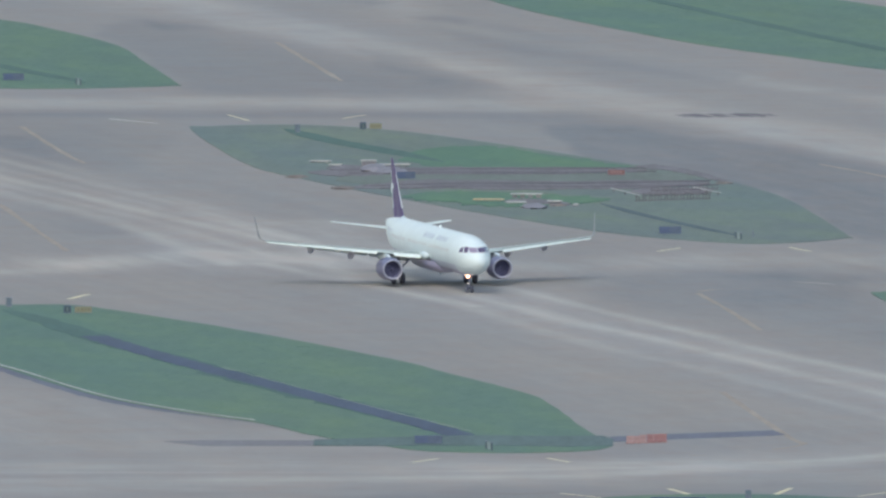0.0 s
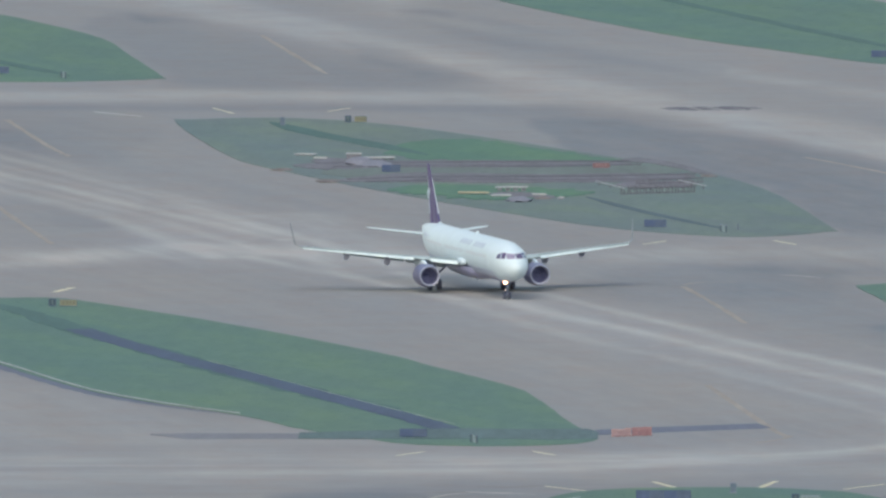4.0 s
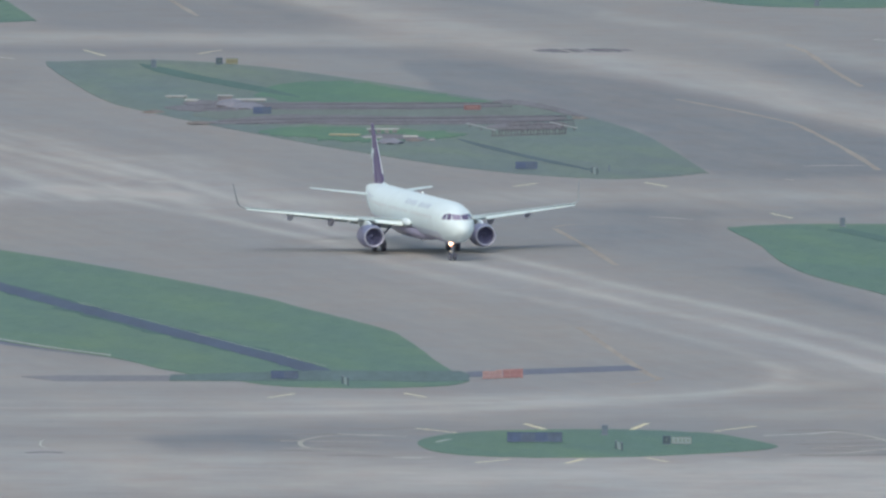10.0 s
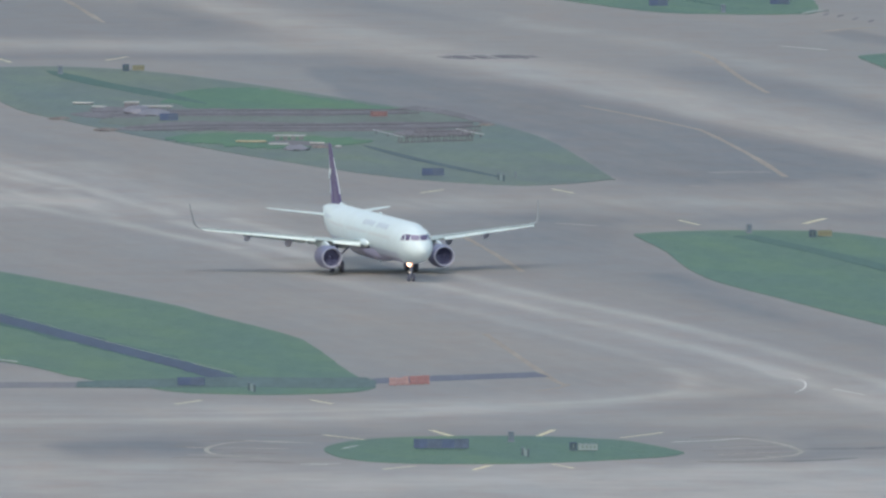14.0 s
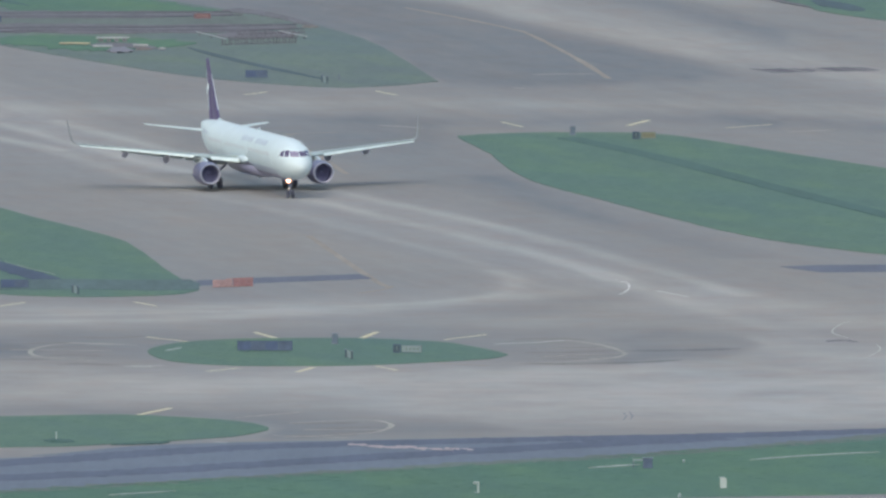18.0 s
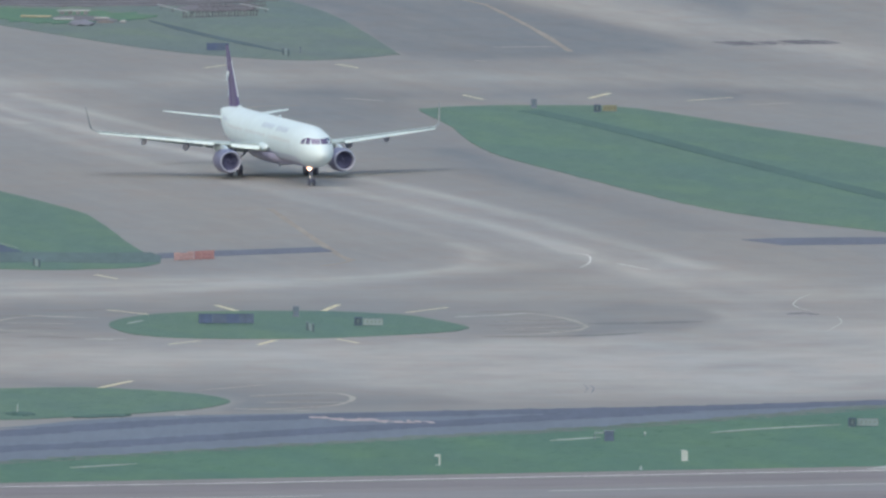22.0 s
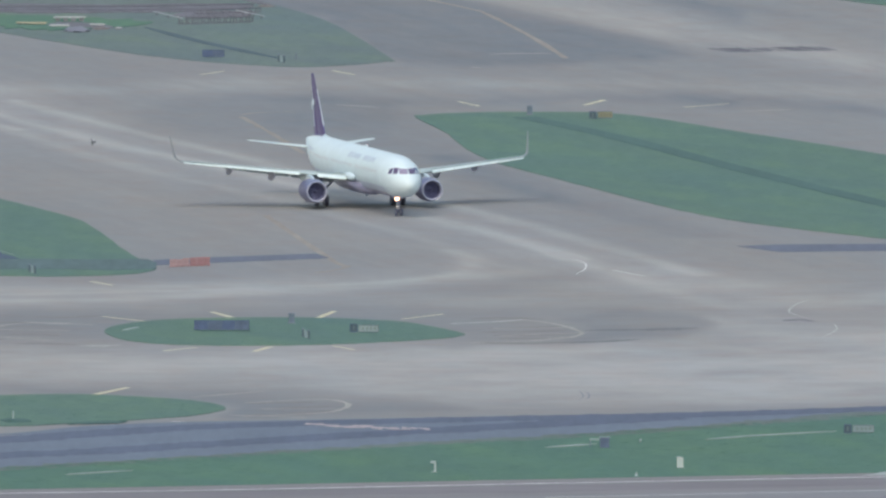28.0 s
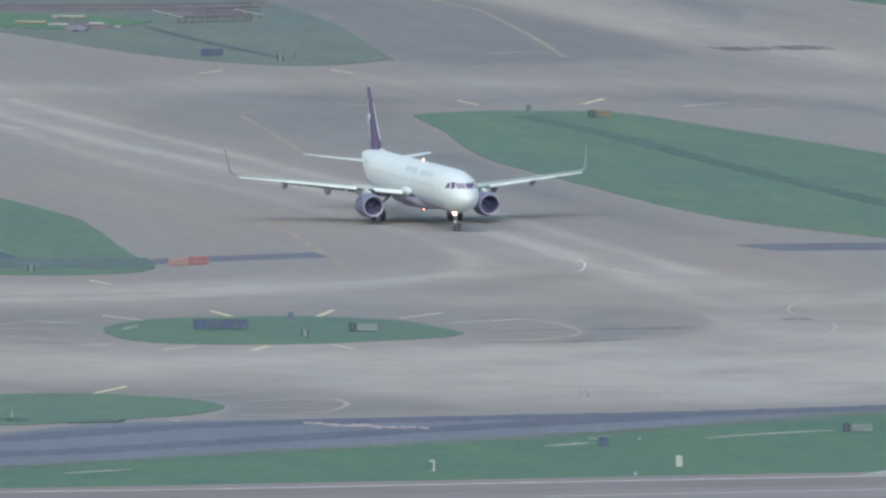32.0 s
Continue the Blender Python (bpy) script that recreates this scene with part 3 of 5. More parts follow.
sheet("road", spline(ROAD_N, 8, False) + spline(ROAD_S, 8, False), 0.02, ASPHALT_MID, "weathered blue-grey asphalt road beside the runway verge", "road", curved=False)
ribbon("road_lane", [(-110, -345), (-62, -290), (-38.6, -269), (-30.8, -260.5), (-23, -253), (-15.1, -248.3), (-1.9, -243.2), (7.6, -240), (18.2, -236.9), (27.5, -233.2), (38.4, -227.9), (61, -219.5), (160, -190)], 6.0, 0.032, ASPHALT, "dark worn lane along the service road", "road", wob=0.35, steps=14)
ribbon("road_lane", [(-110, -372), (-62, -308), (-38.3, -288.4), (-30.5, -283.4), (-22.8, -276.1), (-15, -269.1), (-7.1, -261.6), (2.3, -253.5), (12.9, -244.5), (20, -239)], 6.0, 0.034, ASPHALT, "dark worn lane along the service road", "road", wob=0.4, steps=14)
verge = [(250, -170), (61, -225), (38.3, -236.5), (32.7, -243.8), (26, -250.8), (18.1, -259.6), (7.5, -269.3), (-0.4, -274.5), (-12.3, -285.6), (-25.2, -297), (-38, -308), (-56, -322), (-250, -476), (-250, -484), (-80, -342), (-37.7, -330.6), (-18.7, -325.4), (-0.4, -320.3), (18.1, -315), (37.3, -310), (80, -298), (250, -251)]
ribbon("verge_fringe", [(-110, -369), (-56, -322), (-38, -307), (-25.2, -296), (-12.3, -284.6), (-0.4, -273.5), (7.5, -268), (18.1, -258.2), (26, -249.4), (32.7, -242.4), (38.3, -235.2), (61, -223.6), (120, -206)], 6.0, 0.036, BARE, "thin grass creeping over the road edge", "grass", wob=0.7, steps=16)
sheet("grass_verge", verge, 0.05, GRASS_VERGE, "long green grass verge between road and runway", "grass", curved=False)
sheet("runway", [(-400, -405), (-80, -336), (-36.5, -324), (-17.5, -319.5), (38.4, -304.5), (80, -292), (400, -212), (400, -262), (80, -356), (37.7, -369), (-35.9, -388), (-80, -398), (-400, -470)], 0.03, RUNWAY,
      "grey-brown asphalt runway with white edge lines", "runway", curved=False)
sheet("grass_field", [(-500, -494), (-80, -393), (-35.9, -382.5), (0, -374.5), (37.7, -363.5), (80, -351), (500, -236), (900, -1200), (700, -2700), (-700, -2700), (-900, -1200)], 0.055, GRASS_LUSH, "wide green grass field beyond the runway edge", "grass", curved=False)
for a, w, m, label in ((-330.9, 9.0, RUNWAY_DARK, "brownish rubber-stained runway band"), (-359.5, 11.0, RUNWAY_DARK, "brownish rubber-stained runway band"), (-345.5, 10.0, RUNWAY_PALE, "paler bluish middle band of the runway")):
    ribbon("runway_band", [(x, a + 0.278 * x) for x in (-160, -80, -36, 0, 38, 80, 160)], w, 0.042, m, label, "runway", wob=0.3, steps=10)
ribbon("runway_edge_line", [(-160, -367), (-80, -346), (-36.8, -335.3), (-18, -330.9), (0.2, -325.6), (18.8, -320.2), (38, -314.9), (80, -303.5), (160, -281)], 0.42, 0.052, WHITE_LINE, "white painted runway edge line", "road marking", wob=0.5, steps=10)
ribbon("runway_edge_line", [(-160, -407), (-80, -387.5), (-36.3, -376.7), (-17.6, -372.2), (0.4, -367.5), (18.6, -361.8), (37.4, -356), (80, -343.5), (160, -320)], 0.55, 0.052, WHITE_LINE, "white painted runway edge line", "road marking", wob=0.5, steps=10)
for a, b in (((-58, -358.6), (-10.5, -346.5)), ((8.6, -340.4), (58, -325.2))):
    ribbon("runway_centre_dash", [a, b], 0.5, 0.052, WHITE_OLD, "faded white runway centre line dash", "road marking", wob=0.4)
sheet("concrete_pad", [(35.6, -313.6), (37.5, -309), (48, -304.5), (48, -309)], 0.07, CONCRETE, "pale concrete pad at the runway edge", "pad", curved=False)

# dark strips: drains and cross roads in the islands
ribbon("drain_strip", [(-90, 188), (-85.7, 170), (-82.1, 152), (-77, 128), (-73, 111)], 3.2, 0.095, DAMP, "damp dark start of a drain strip in the grass", "drain", wob=0.5, taper=True, thick=0.06)
ribbon("drain_strip", [(-80, 143), (-77, 128.6), (-72.1, 107.7), (-67.3, 88), (-60.3, 60.5), (-50.5, 21.5), (-45, 0), (-41.4, -16)], 2.9, 0.10, DRAIN, "dark blue-grey drain strip across the grass", "drain", wob=0.28, thick=0.06, steps=14)
ribbon("drain_kerb", [(-66, 91), (-59, 62.5), (-49.3, 23.5), (-40.6, -9)], 0.07, 0.11, BARE_PALE, "thin pale kerb beside the drain strip", "kerb", wob=0.6, thick=0.08, taper=True, steps=12)
ribbon("drain_strip", [(-79, 139), (-66, 83), (-53, 32), (-44, 0)], 3.9, 0.092, DAMP, "damp grass beside the dark drain strip", "drain", wob=0.7, thick=0.06, taper=True, steps=14)
ribbon("drain_strip", [(8.4, 216.6), (17.9, 180), (28.8, 130), (42.9, 69.4), (56, 20)], 2.5, 0.10, DAMP, "damp dark drain line in the grass", "drain", wob=0.3, thick=0.06)
ribbon("drain_strip", [(-68.6, 537.8), (-63.2, 513.8), (-57.2, 493.6), (-49.9, 468)], 3.0, 0.10, DAMP, "damp dark drain line in the grass", "drain", wob=0.3, taper=True, thick=0.06)
ribbon("drain_strip", [(-31.9, 385), (-25.6, 356.4), (-16.5, 322)], 1.2, 0.10, DAMP_DARK, "narrow dark drain strip in the grass", "drain", wob=0.3, taper=True, thick=0.06)
ribbon("drain_strip", [(-36, 866), (-29.7, 837.7), (-20.1, 795), (-9, 747), (-1.5, 716), (6.6, 683.3)], 1.9, 0.10, DAMP, "damp dark drain line in the grass", "drain", wob=0.3, taper=True, thick=0.06)
ribbon("drain_strip", [(-112, 709), (-104.5, 678.6), (-93.7, 640)], 2.0, 0.10, DAMP, "damp dark drain line in the grass", "drain", wob=0.3, taper=True, thick=0.06)
ribbon("drain_strip", [(35.7, 479.1), (37.8, 472.1), (41.4, 460.5)], 14.0, 0.09, DAMP_DARK, "dark wet ditch at the island's edge", "drain", wob=0.2, taper=True, thick=0.06, across=(0, 1))
ribbon("soil_strip", [(30.2, 488.5), (32.3, 479.1), (35.6, 466.3)], 5.0, 0.085, SOIL, "brown bare soil along the island's edge", "soil", wob=0.5, taper=True, thick=0.06, across=(0, 1))
sheet("cross_strip", [(-69, -24.5), (-65.5, -22.7), (-55, -23), (-55, -31), (-65.4, -31.3)], 0.03, STRIP_PALE, "dark asphalt strip end on the taxiway", "strip", curved=False)
sheet("cross_strip", [(-55, -22.6), (-41.5, -16), (-33, -17), (-27.9, -16.6), (-26.9, -22), (-26.9, -31), (-31.2, -33), (-37.1, -31.2), (-47.4, -31.5), (-55, -31)], 0.09, GROWN, "grass-grown asphalt strip crossing the island", "strip", curved=False)
sheet("cross_strip", [(-27.2, -17), (-21, -12.4), (-12, -7.2), (-10.7, -14), (-21, -20.5), (-27.6, -25)], 0.03, STRIP, "dark asphalt strip across the taxiway", "strip", curved=False)
sheet("cross_strip", [(27.9, 4.3), (32, 6.9), (42, 7.8), (75, 12), (75, 0), (59.7, -1.8), (41.9, -2.7), (31.8, -4.4)], 0.03, STRIP, "dark asphalt strip across the taxiway", "strip", curved=False)
kerb_line = [(-98, 152), (-95.3, 136), (-91, 108), (-85.1, 82.8), (-79.6, 57.5), (-74.8, 39), (-68, 20.8), (-61.3, 6.8)]
ribbon("kerb", [(x + 0.1, y) for x, y in kerb_line], 0.16, 0.16, KERB, "low pale concrete kerb along the grass", "kerb", thick=0.14, wob=0.4, taper=True, steps=12)
ribbon("gutter", [(x - 0.9, y - 1.0) for x, y in kerb_line[:-1]] + [(-61.5, 5.0)], 1.5, 0.025, STRIP, "dark gutter below the pale kerb", "gutter", taper=True, wob=0.5, steps=12)

# ---- markings ----
for a, b in (((-75.7, 569.5), (-73.1, 557.3)), ((-62.6, 562), (-60.2, 569.5)), ((-25.2, 295.4), (-22.8, 301.7)), ((-11.5, 302.8), (-9.3, 295.4)),
             ((-45.3, -55.7), (-43, -49.9)), ((-32.8, -49), (-30.7, -55)), ((-31.1, -100.4), (-27, -107.7)), ((-3.8, -104.4), (0, -97)),
             ((-25.1, -149), (-22.3, -144.5)), ((-9.9, -142), (-8, -147.6)), ((1.6, 246), (3.7, 237.7)), ((24.6, 235.7), (29.2, 241.8))):
    ribbon("edge_mark", [a, b], 0.34, 0.012, YELLOW, "short yellow painted shoulder mark", "road marking", wob=0.3, steps=6)
for a, b in (((-21.2, -93.9), (-19.1, -102.8)), ((-11.6, -103.6), (-10, -93)), ((-17, -150), (-15.6, -143.7)), ((14.5, 239.8), (16.6, 249)), ((-30.6, -208.4), (-27.9, -199.4)), ((-84.1, 208.4), (-82.4, 216.3))):
    ribbon("edge_mark", [a, b], 0.6, 0.012, YELLOW, "broad yellow painted shoulder mark", "road marking", wob=0.2, steps=6)
for pts, w in (([(-17.1, 53), (-10.6, -15.7), (-9.1, -27.7), (-11.8, -36)], 0.6), ([(-20.5, 219), (-17.2, 189), (-13.9, 155)], 0.6), ([(-8.9, 466.6), (-2.7, 444.7), (2.6, 423.5), (4.7, 412), (9.5, 366), (12.9, 326)], 0.6),
               ([(-73.5, 735.7), (-69, 691.7), (-64.3, 646)], 0.6), ([(-98.2, 543.7), (-92.3, 490), (-89.2, 466.5)], 0.6), ([(-96.2, 384.8), (-91.3, 338), (-86.6, 295)], 0.6),
               ([(3.5, 583), (5.9, 563.4), (8.6, 525.7), (11.6, 492.4)], 0.6)):
    ribbon("lead_line", pts, w * 1.15, 0.012, YELLOW_OLD, "faded yellow taxiway guide line on concrete", "road marking", wob=0.5, steps=8)
for pts, m in (([(-38.2, -108.3), (-31.8, -112.4)], CHALK), ([(-43.2, -118.8), (-33.9, -120.4)], CHALK), ([(-43.1, -128.4), (-36.4, -130.8)], CHALK), ([(-32.7, -142), (-30.2, -142.7)], WHITE_OLD),
               ([(-34, -109.7), (-38.6, -110.5), (-41.3, -118.6), (-40.4, -129), (-35.2, -134.6)], CHALK), ([(0.7, -110.6), (4.6, -108.2), (7.3, -104.9)], WHITE_OLD), ([(7.3, -104.9), (9.0, -108.2), (10.5, -112.2), (11.7, -117.0), (12.7, -124.3)], CHALK), ([(12.7, -124.3), (11.8, -129.1), (9.4, -131.4)], CHALK), ([(4.6, -117.8), (7.7, -117.0), (11.3, -116.2)], CHALK), ([(5.1, -128.3), (8.7, -125.9), (12.4, -124.3)], CHALK), ([(2.5, -137.8), (7.6, -135.4), (12.1, -129.9)], CHALK),
               ([(-4.6, -137.2), (0, -141.2)], YELLOW_OLD), ([(-22, -212.2), (-16, -204.6)], CHALK),
               ([(-17.3, -219.7), (-11, -215.2), (-8.7, -218.9), (-8.4, -225), (-9.9, -231.8), (-13.5, -235.5), (-17.6, -238)], CHALK), ([(-15.9, -227.9), (-8.9, -227.9)], CHALK), ([(-18.6, -236), (-11.9, -239)], CHALK), ([(-23.6, -244.2), (-19.9, -247)], WHITE_OLD),
               ([(-88.8, 560.8), (-83.2, 551)], WHITE_OLD), ([(16, -32.5), (18.8, -41.3)], WHITE_OLD), ([(-19.6, -44.6), (-18, -45.5)], YELLOW_OLD), ([(-20.5, 222.2), (-18.8, 226.2), (-15.1, 227.2)], YELLOW_OLD)):
    ribbon("curve_mark", pts, 0.5, 0.012, m, "thin faded curved pavement marking", "road marking", wob=0.4, steps=8)
for pts in ([(12.1, -16.5), (13.3, -20.8), (13.3, -31), (12.4, -38)], [(33.7, -76.5), (32.3, -84.7), (31.8, -94.6), (33.4, -102.7)], [(35.6, -110.8), (35.8, -119), (34.3, -131)]):
    ribbon("white_arc", pts, 0.13, 0.012, WHITE_OLD if pts[0][0] > 20 else WHITE_LINE, "short white painted arc on the concrete", "road marking", wob=0.3, steps=8, taper=True)

def worn_streak(pts, w, m):
    ribbon("worn_streak", pts, w, 0.008, m, "thin brownish worn streak on the shoulder" if m is HATCH else "thin dark tar streak on the shoulder", "patch", wob=0.7, steps=8, taper=True, across=(0, 1))


worn_streak([(4.1, -117.8), (7.7, -116.2), (11.5, -113.8)], 1.3, HATCH)
worn_streak([(3.5, -122.7), (7.6, -121.9), (12.3, -119.4)], 1.5, HATCH)
worn_streak([(4.6, -127.5), (8.7, -126.7), (12.4, -125.1)], 1.3, HATCH)
worn_streak([(5.1, -132.2), (8.6, -131.4), (11.2, -129.9)], 1.4, HATCH)
worn_streak([(3, -137.8), (7.6, -138.6), (11.7, -137)], 1.6, HATCH)
worn_streak([(2.5, -104.1), (5.1, -102.5), (9.2, -104.1)], 1.3, HATCH)
worn_streak([(12.8, -120.2), (16.4, -119.8), (20.0, -118.6), (23.2, -117.0)], 2.6, TARRY)
worn_streak([(10.4, -137.8), (14.2, -136.2), (17.8, -133)], 1.8, TARRY)
worn_streak([(-40.2, -115.4), (-37.1, -114.6), (-34.5, -115.4)], 1.4, HATCH)
worn_streak([(-40, -126.7), (-37.5, -125.9), (-34.9, -127.5)], 1.5, HATCH)
worn_streak([(-38.8, -139.4), (-36.3, -138.6), (-33.2, -140.2)], 1.4, HATCH)
worn_streak([(-42.3, -109.8), (-39.2, -109), (-36.6, -110.6)], 1.3, HATCH)
worn_streak([(-37.3, -100.8), (-34.2, -101.7), (-31.1, -99.2)], 1.4, HATCH)
worn_streak([(-44.5, -133), (-42, -132.2), (-39.4, -133)], 1.4, HATCH)
worn_streak([(-44.3, -117), (-41.7, -118.6), (-40.1, -120.2)], 1.4, HATCH)
worn_streak([(-14.5, -226.3), (-12.1, -225.5), (-9.6, -224)], 1.4, HATCH)
worn_streak([(-17.1, -220.3), (-14.1, -219.5), (-11.1, -218.8)], 1.4, HATCH)
worn_streak([(-14, -232.9), (-11.6, -232.2), (-9.6, -230)], 1.3, HATCH)
worn_streak([(-17.5, -235.9), (-14, -235.9), (-11, -235.2)], 1.3, HATCH)
for pts in (
    [(4.8, 334.1), (8.3, 335.1), (11.5, 335.1)],
    [(2.8, 309.5), (4.1, 307.4)],
    [(-11, 240), (-8.7, 238), (-6.4, 235)],
    [(30.4, 227.9), (32.8, 229.9), (35.7, 231.9)],
    [(-38.2, -108.2), (-35.6, -110.6), (-32.8, -111.4)],
    [(-32.2, -141), (-30.6, -141.8), (-28.9, -141)],
):
    ribbon("curve_mark", pts, 1.1, 0.014, BARE_MARK, "thin faded pavement marking", "road marking", wob=0.5, steps=8, taper=True, across=(0, 1))
for (ax, ay), (bx, by), n in (((29, 341), (41, 345), 9), ((-24.8, 568), (-14, 570.6), 9)):
    for i in range(n):
        u, v = (i + 0.15 * math.sin(i * 5.1)) / n, (i + 0.75 + 0.2 * math.sin(i * 2.7)) / n
        ribbon("holding_dash", [(ax + (bx - ax) * u, ay + (by - ay) * u), (ax + (bx - ax) * v, ay + (by - ay) * v)], 5.0 + 3.5 * abs(math.sin(i * 1.9 + ax)), 0.012, DARK_SOIL if i % 4 else SOIL, "dark brown holding position dash", "road marking", wob=0.5, steps=3)
rng = random.Random(5)
for i in range(20):
    u = i / 19
    x, y = -11.2 + 9.8 * u + rng.uniform(-0.3, 0.3), -248.8 - 6.5 * u + rng.uniform(-1.3, 1.3)
    n = rng.uniform(0.25, 1.1)
    ribbon("pink_patch", [(x - n, y + 0.5), (x, y), (x + n, y - 0.7)], rng.uniform(0.9, 2.2), 0.044 + 0.004 * (i % 3), PINK, "pale pinkish chalky dash on the dark road", "road marking", wob=0.9, taper=True, steps=6, across=(0, 1))
for pts, w in (([(22.7, -268.3), (28, -262.5), (34, -258)], 0.8), ([(8.8, -278.4), (13.2, -274)], 0.9), ([(-32, -312.4), (-26.4, -307.5)], 0.7), ([(-29.1, -121.4), (-27.7, -116.6)], 0.5)):
    ribbon("bare_strip", pts, w, 0.1, BARE_PALE, "thin pale bare strip in the grass", "strip", wob=0.6, taper=True, thick=0.06)


# short grass tufts that roughen the islands


def tufts(outline, material, count, seed, label, curved=True):
    rng = np.random.default_rng(seed)
    poly = [(p.x, p.y) for p in spline(outline, 6)] if curved else outline
    lo, hi = np.min(poly, 0), np.max(poly, 0)
    x, y = rng.uniform(lo[0], hi[0], count), rng.uniform(lo[1], hi[1], count)
    keep = inside(x, y, poly) & inside(x - 1.3, y, poly) & inside(x + 1.3, y, poly) & inside(x, y - 2, poly) & inside(x, y + 2, poly)
    x, y = x[keep], y[keep]
    n = len(x)
    w, h, a = rng.uniform(0.5, 1.2, n), rng.uniform(0.004, 0.016, n), rng.uniform(0, math.pi, n)
    dx, dy = np.cos(a) * w, np.sin(a) * w
    z = np.full(n, 0.055)
    v = np.stack([np.stack([x - dx, y - dy, z], -1), np.stack([x + dx, y + dy, z], -1), np.stack([x - dy * 0.7, y + dx * 0.7, z], -1), np.stack([x + dx * 0.3, y + dy * 0.3, z + h], -1)], 1).reshape(-1, 3)
    k = np.arange(n) * 4
    f = np.concatenate([np.stack([k, k + 1, k + 3], -1), np.stack([k + 1, k + 2, k + 3], -1), np.stack([k + 2, k, k + 3], -1)])
    me = bpy.data.meshes.new("grass_tufts")
    me.from_pydata(v.tolist(), [], f.tolist())
    me.materials.append(material)
    tagged(new("grass_tufts", me), label, "grass", kind="stuff")


for i, (outline, material) in enumerate(ISLANDS):
    tufts(outline, material, 16000 if i not in (6, 7) else 4000, i, "short uneven grass tufts of an airfield island")
tufts([(80, -221), (39, -238.5), (11, -266), (-18, -286), (-56, -316), (-80, -335), (-80, -342), (-36.5, -331), (38.4, -311), (80, -299)], GRASS_VERGE, 14000, 20, "short uneven grass tufts of the runway verge", False)
tufts([(-60, -387), (60, -356), (60, -480), (-60, -480)], GRASS_LUSH, 14000, 21, "short uneven grass tufts beyond the runway", False)

tufts([(61, -222), (38.3, -233), (26, -246), (7.5, -264), (-12.3, -281), (-38, -303), (-38, -310), (-12.3, -288), (7.5, -271), (26, -253), (38.3, -239), (61, -226)], GRASS, 9000, 22, "straggling grass tufts along the road edge", False)

ribbon("edge_mark", [(26.5, 601.3), (28.7, 592.6)], 0.6, 0.012, YELLOW, "broad yellow painted shoulder mark", "road marking", wob=0.2, steps=6)
ribbon("curve_mark", [(13.4, 593.8), (18.6, 585.1)], 0.5, 0.012, WHITE_OLD, "thin faded curved pavement marking", "road marking", wob=0.4, steps=8)
ribbon("lead_line", [(18.2, 625.3), (21.1, 631.6), (24.7, 635.5)], 1.4, 0.012, YELLOW_OLD, "faded yellow taxiway guide line on concrete", "road marking", wob=0.6, steps=8, taper=True)
ribbon("bare_strip", [(16.1, 665.1), (17.8, 671.6), (19.3, 672.9)], 0.9, 0.1, BARE_PALE, "thin pale bare strip in the grass", "strip", wob=0.6, taper=True, thick=0.06)
for x, y in ((18.9, 665.1), (20.5, 661.2), (22.2, 654.7), (24, 649.6), (28.7, 635.5)):
    ribbon("tar_patch", [(x - 0.3, y - 3), (x, y), (x + 0.25, y + 3)], 0.5, 0.012, SOIL, "small dark tar patch on pale concrete", "patch", wob=0.7, taper=True)
for dx in (0.0, 0.55):
    ribbon("tar_tick", [(12.0 + dx, -216), (12.35 + dx, -210), (12.0 + dx, -204)], 0.08, 0.012, ASPHALT_MID, "thin dark tar mark on pale concrete", "patch", wob=0.6, taper=True)
ribbon("tar_patch", [(31.2, -107), (32.4, -105), (33.8, -107.5)], 1.6, 0.012, SOIL, "small dark tar patch on pale concrete", "patch", wob=0.8, taper=True)
ribbon("tar_patch", [(-66.0, -136), (-64.3, -134.5), (-62.6, -136)], 1.4, 0.012, SOIL, "small brownish tar patch on concrete", "patch", wob=0.8, taper=True)
ribbon("white_arc", [(-64.9, -117), (-65.0, -124), (-64.2, -130)], 0.12, 0.012, WHITE_OLD, "short white painted arc on the concrete", "road marking", wob=0.3, taper=True)

# ---- the airliner ----
HEADING = -76.9
NOSE = 21.97
BODY = [(0.0, 0.03, 0.03, 3.25), (0.08, 0.3, 0.28, 3.26), (0.25, 0.55, 0.52, 3.28), (0.8, 1.0, 0.96, 3.35), (1.6, 1.38, 1.36, 3.47), (2.6, 1.66, 1.7, 3.61), (3.8, 1.85, 1.92, 3.73),
        (5.5, 1.96, 2.05, 3.81), (6.5, 1.975, 2.07, 3.82), (14, 1.975, 2.07, 3.82), (22, 1.975, 2.07, 3.82), (31, 1.975, 2.07, 3.82), (33, 1.93, 2.0, 3.88), (35, 1.85, 1.93, 3.98),
        (37, 1.65, 1.71, 4.19), (39, 1.35, 1.39, 4.46), (41, 0.98, 1.02, 4.74), (43, 0.53, 0.58, 5.02), (44.2, 0.28, 0.32, 5.12), (44.5, 0.16, 0.18, 5.14)]


def body_at(s):
    for a, b in zip(BODY, BODY[1:]):
        if a[0] <= s <= b[0]:
            k = (s - a[0]) / (b[0] - a[0])
            return [a[i] + (b[i] - a[i]) * k for i in (1, 2, 3)]
    return BODY[-1][1:]


def skin(s, phi, off=0.0):
    """Point on the hull: s metres behind the nose, phi degrees from the top towards port."""
    ry, rz, zc = body_at(s)
    a = radians(phi)
    return Vector((NOSE - s, (ry + off) * math.sin(a), zc + (rz + off) * math.cos(a)))


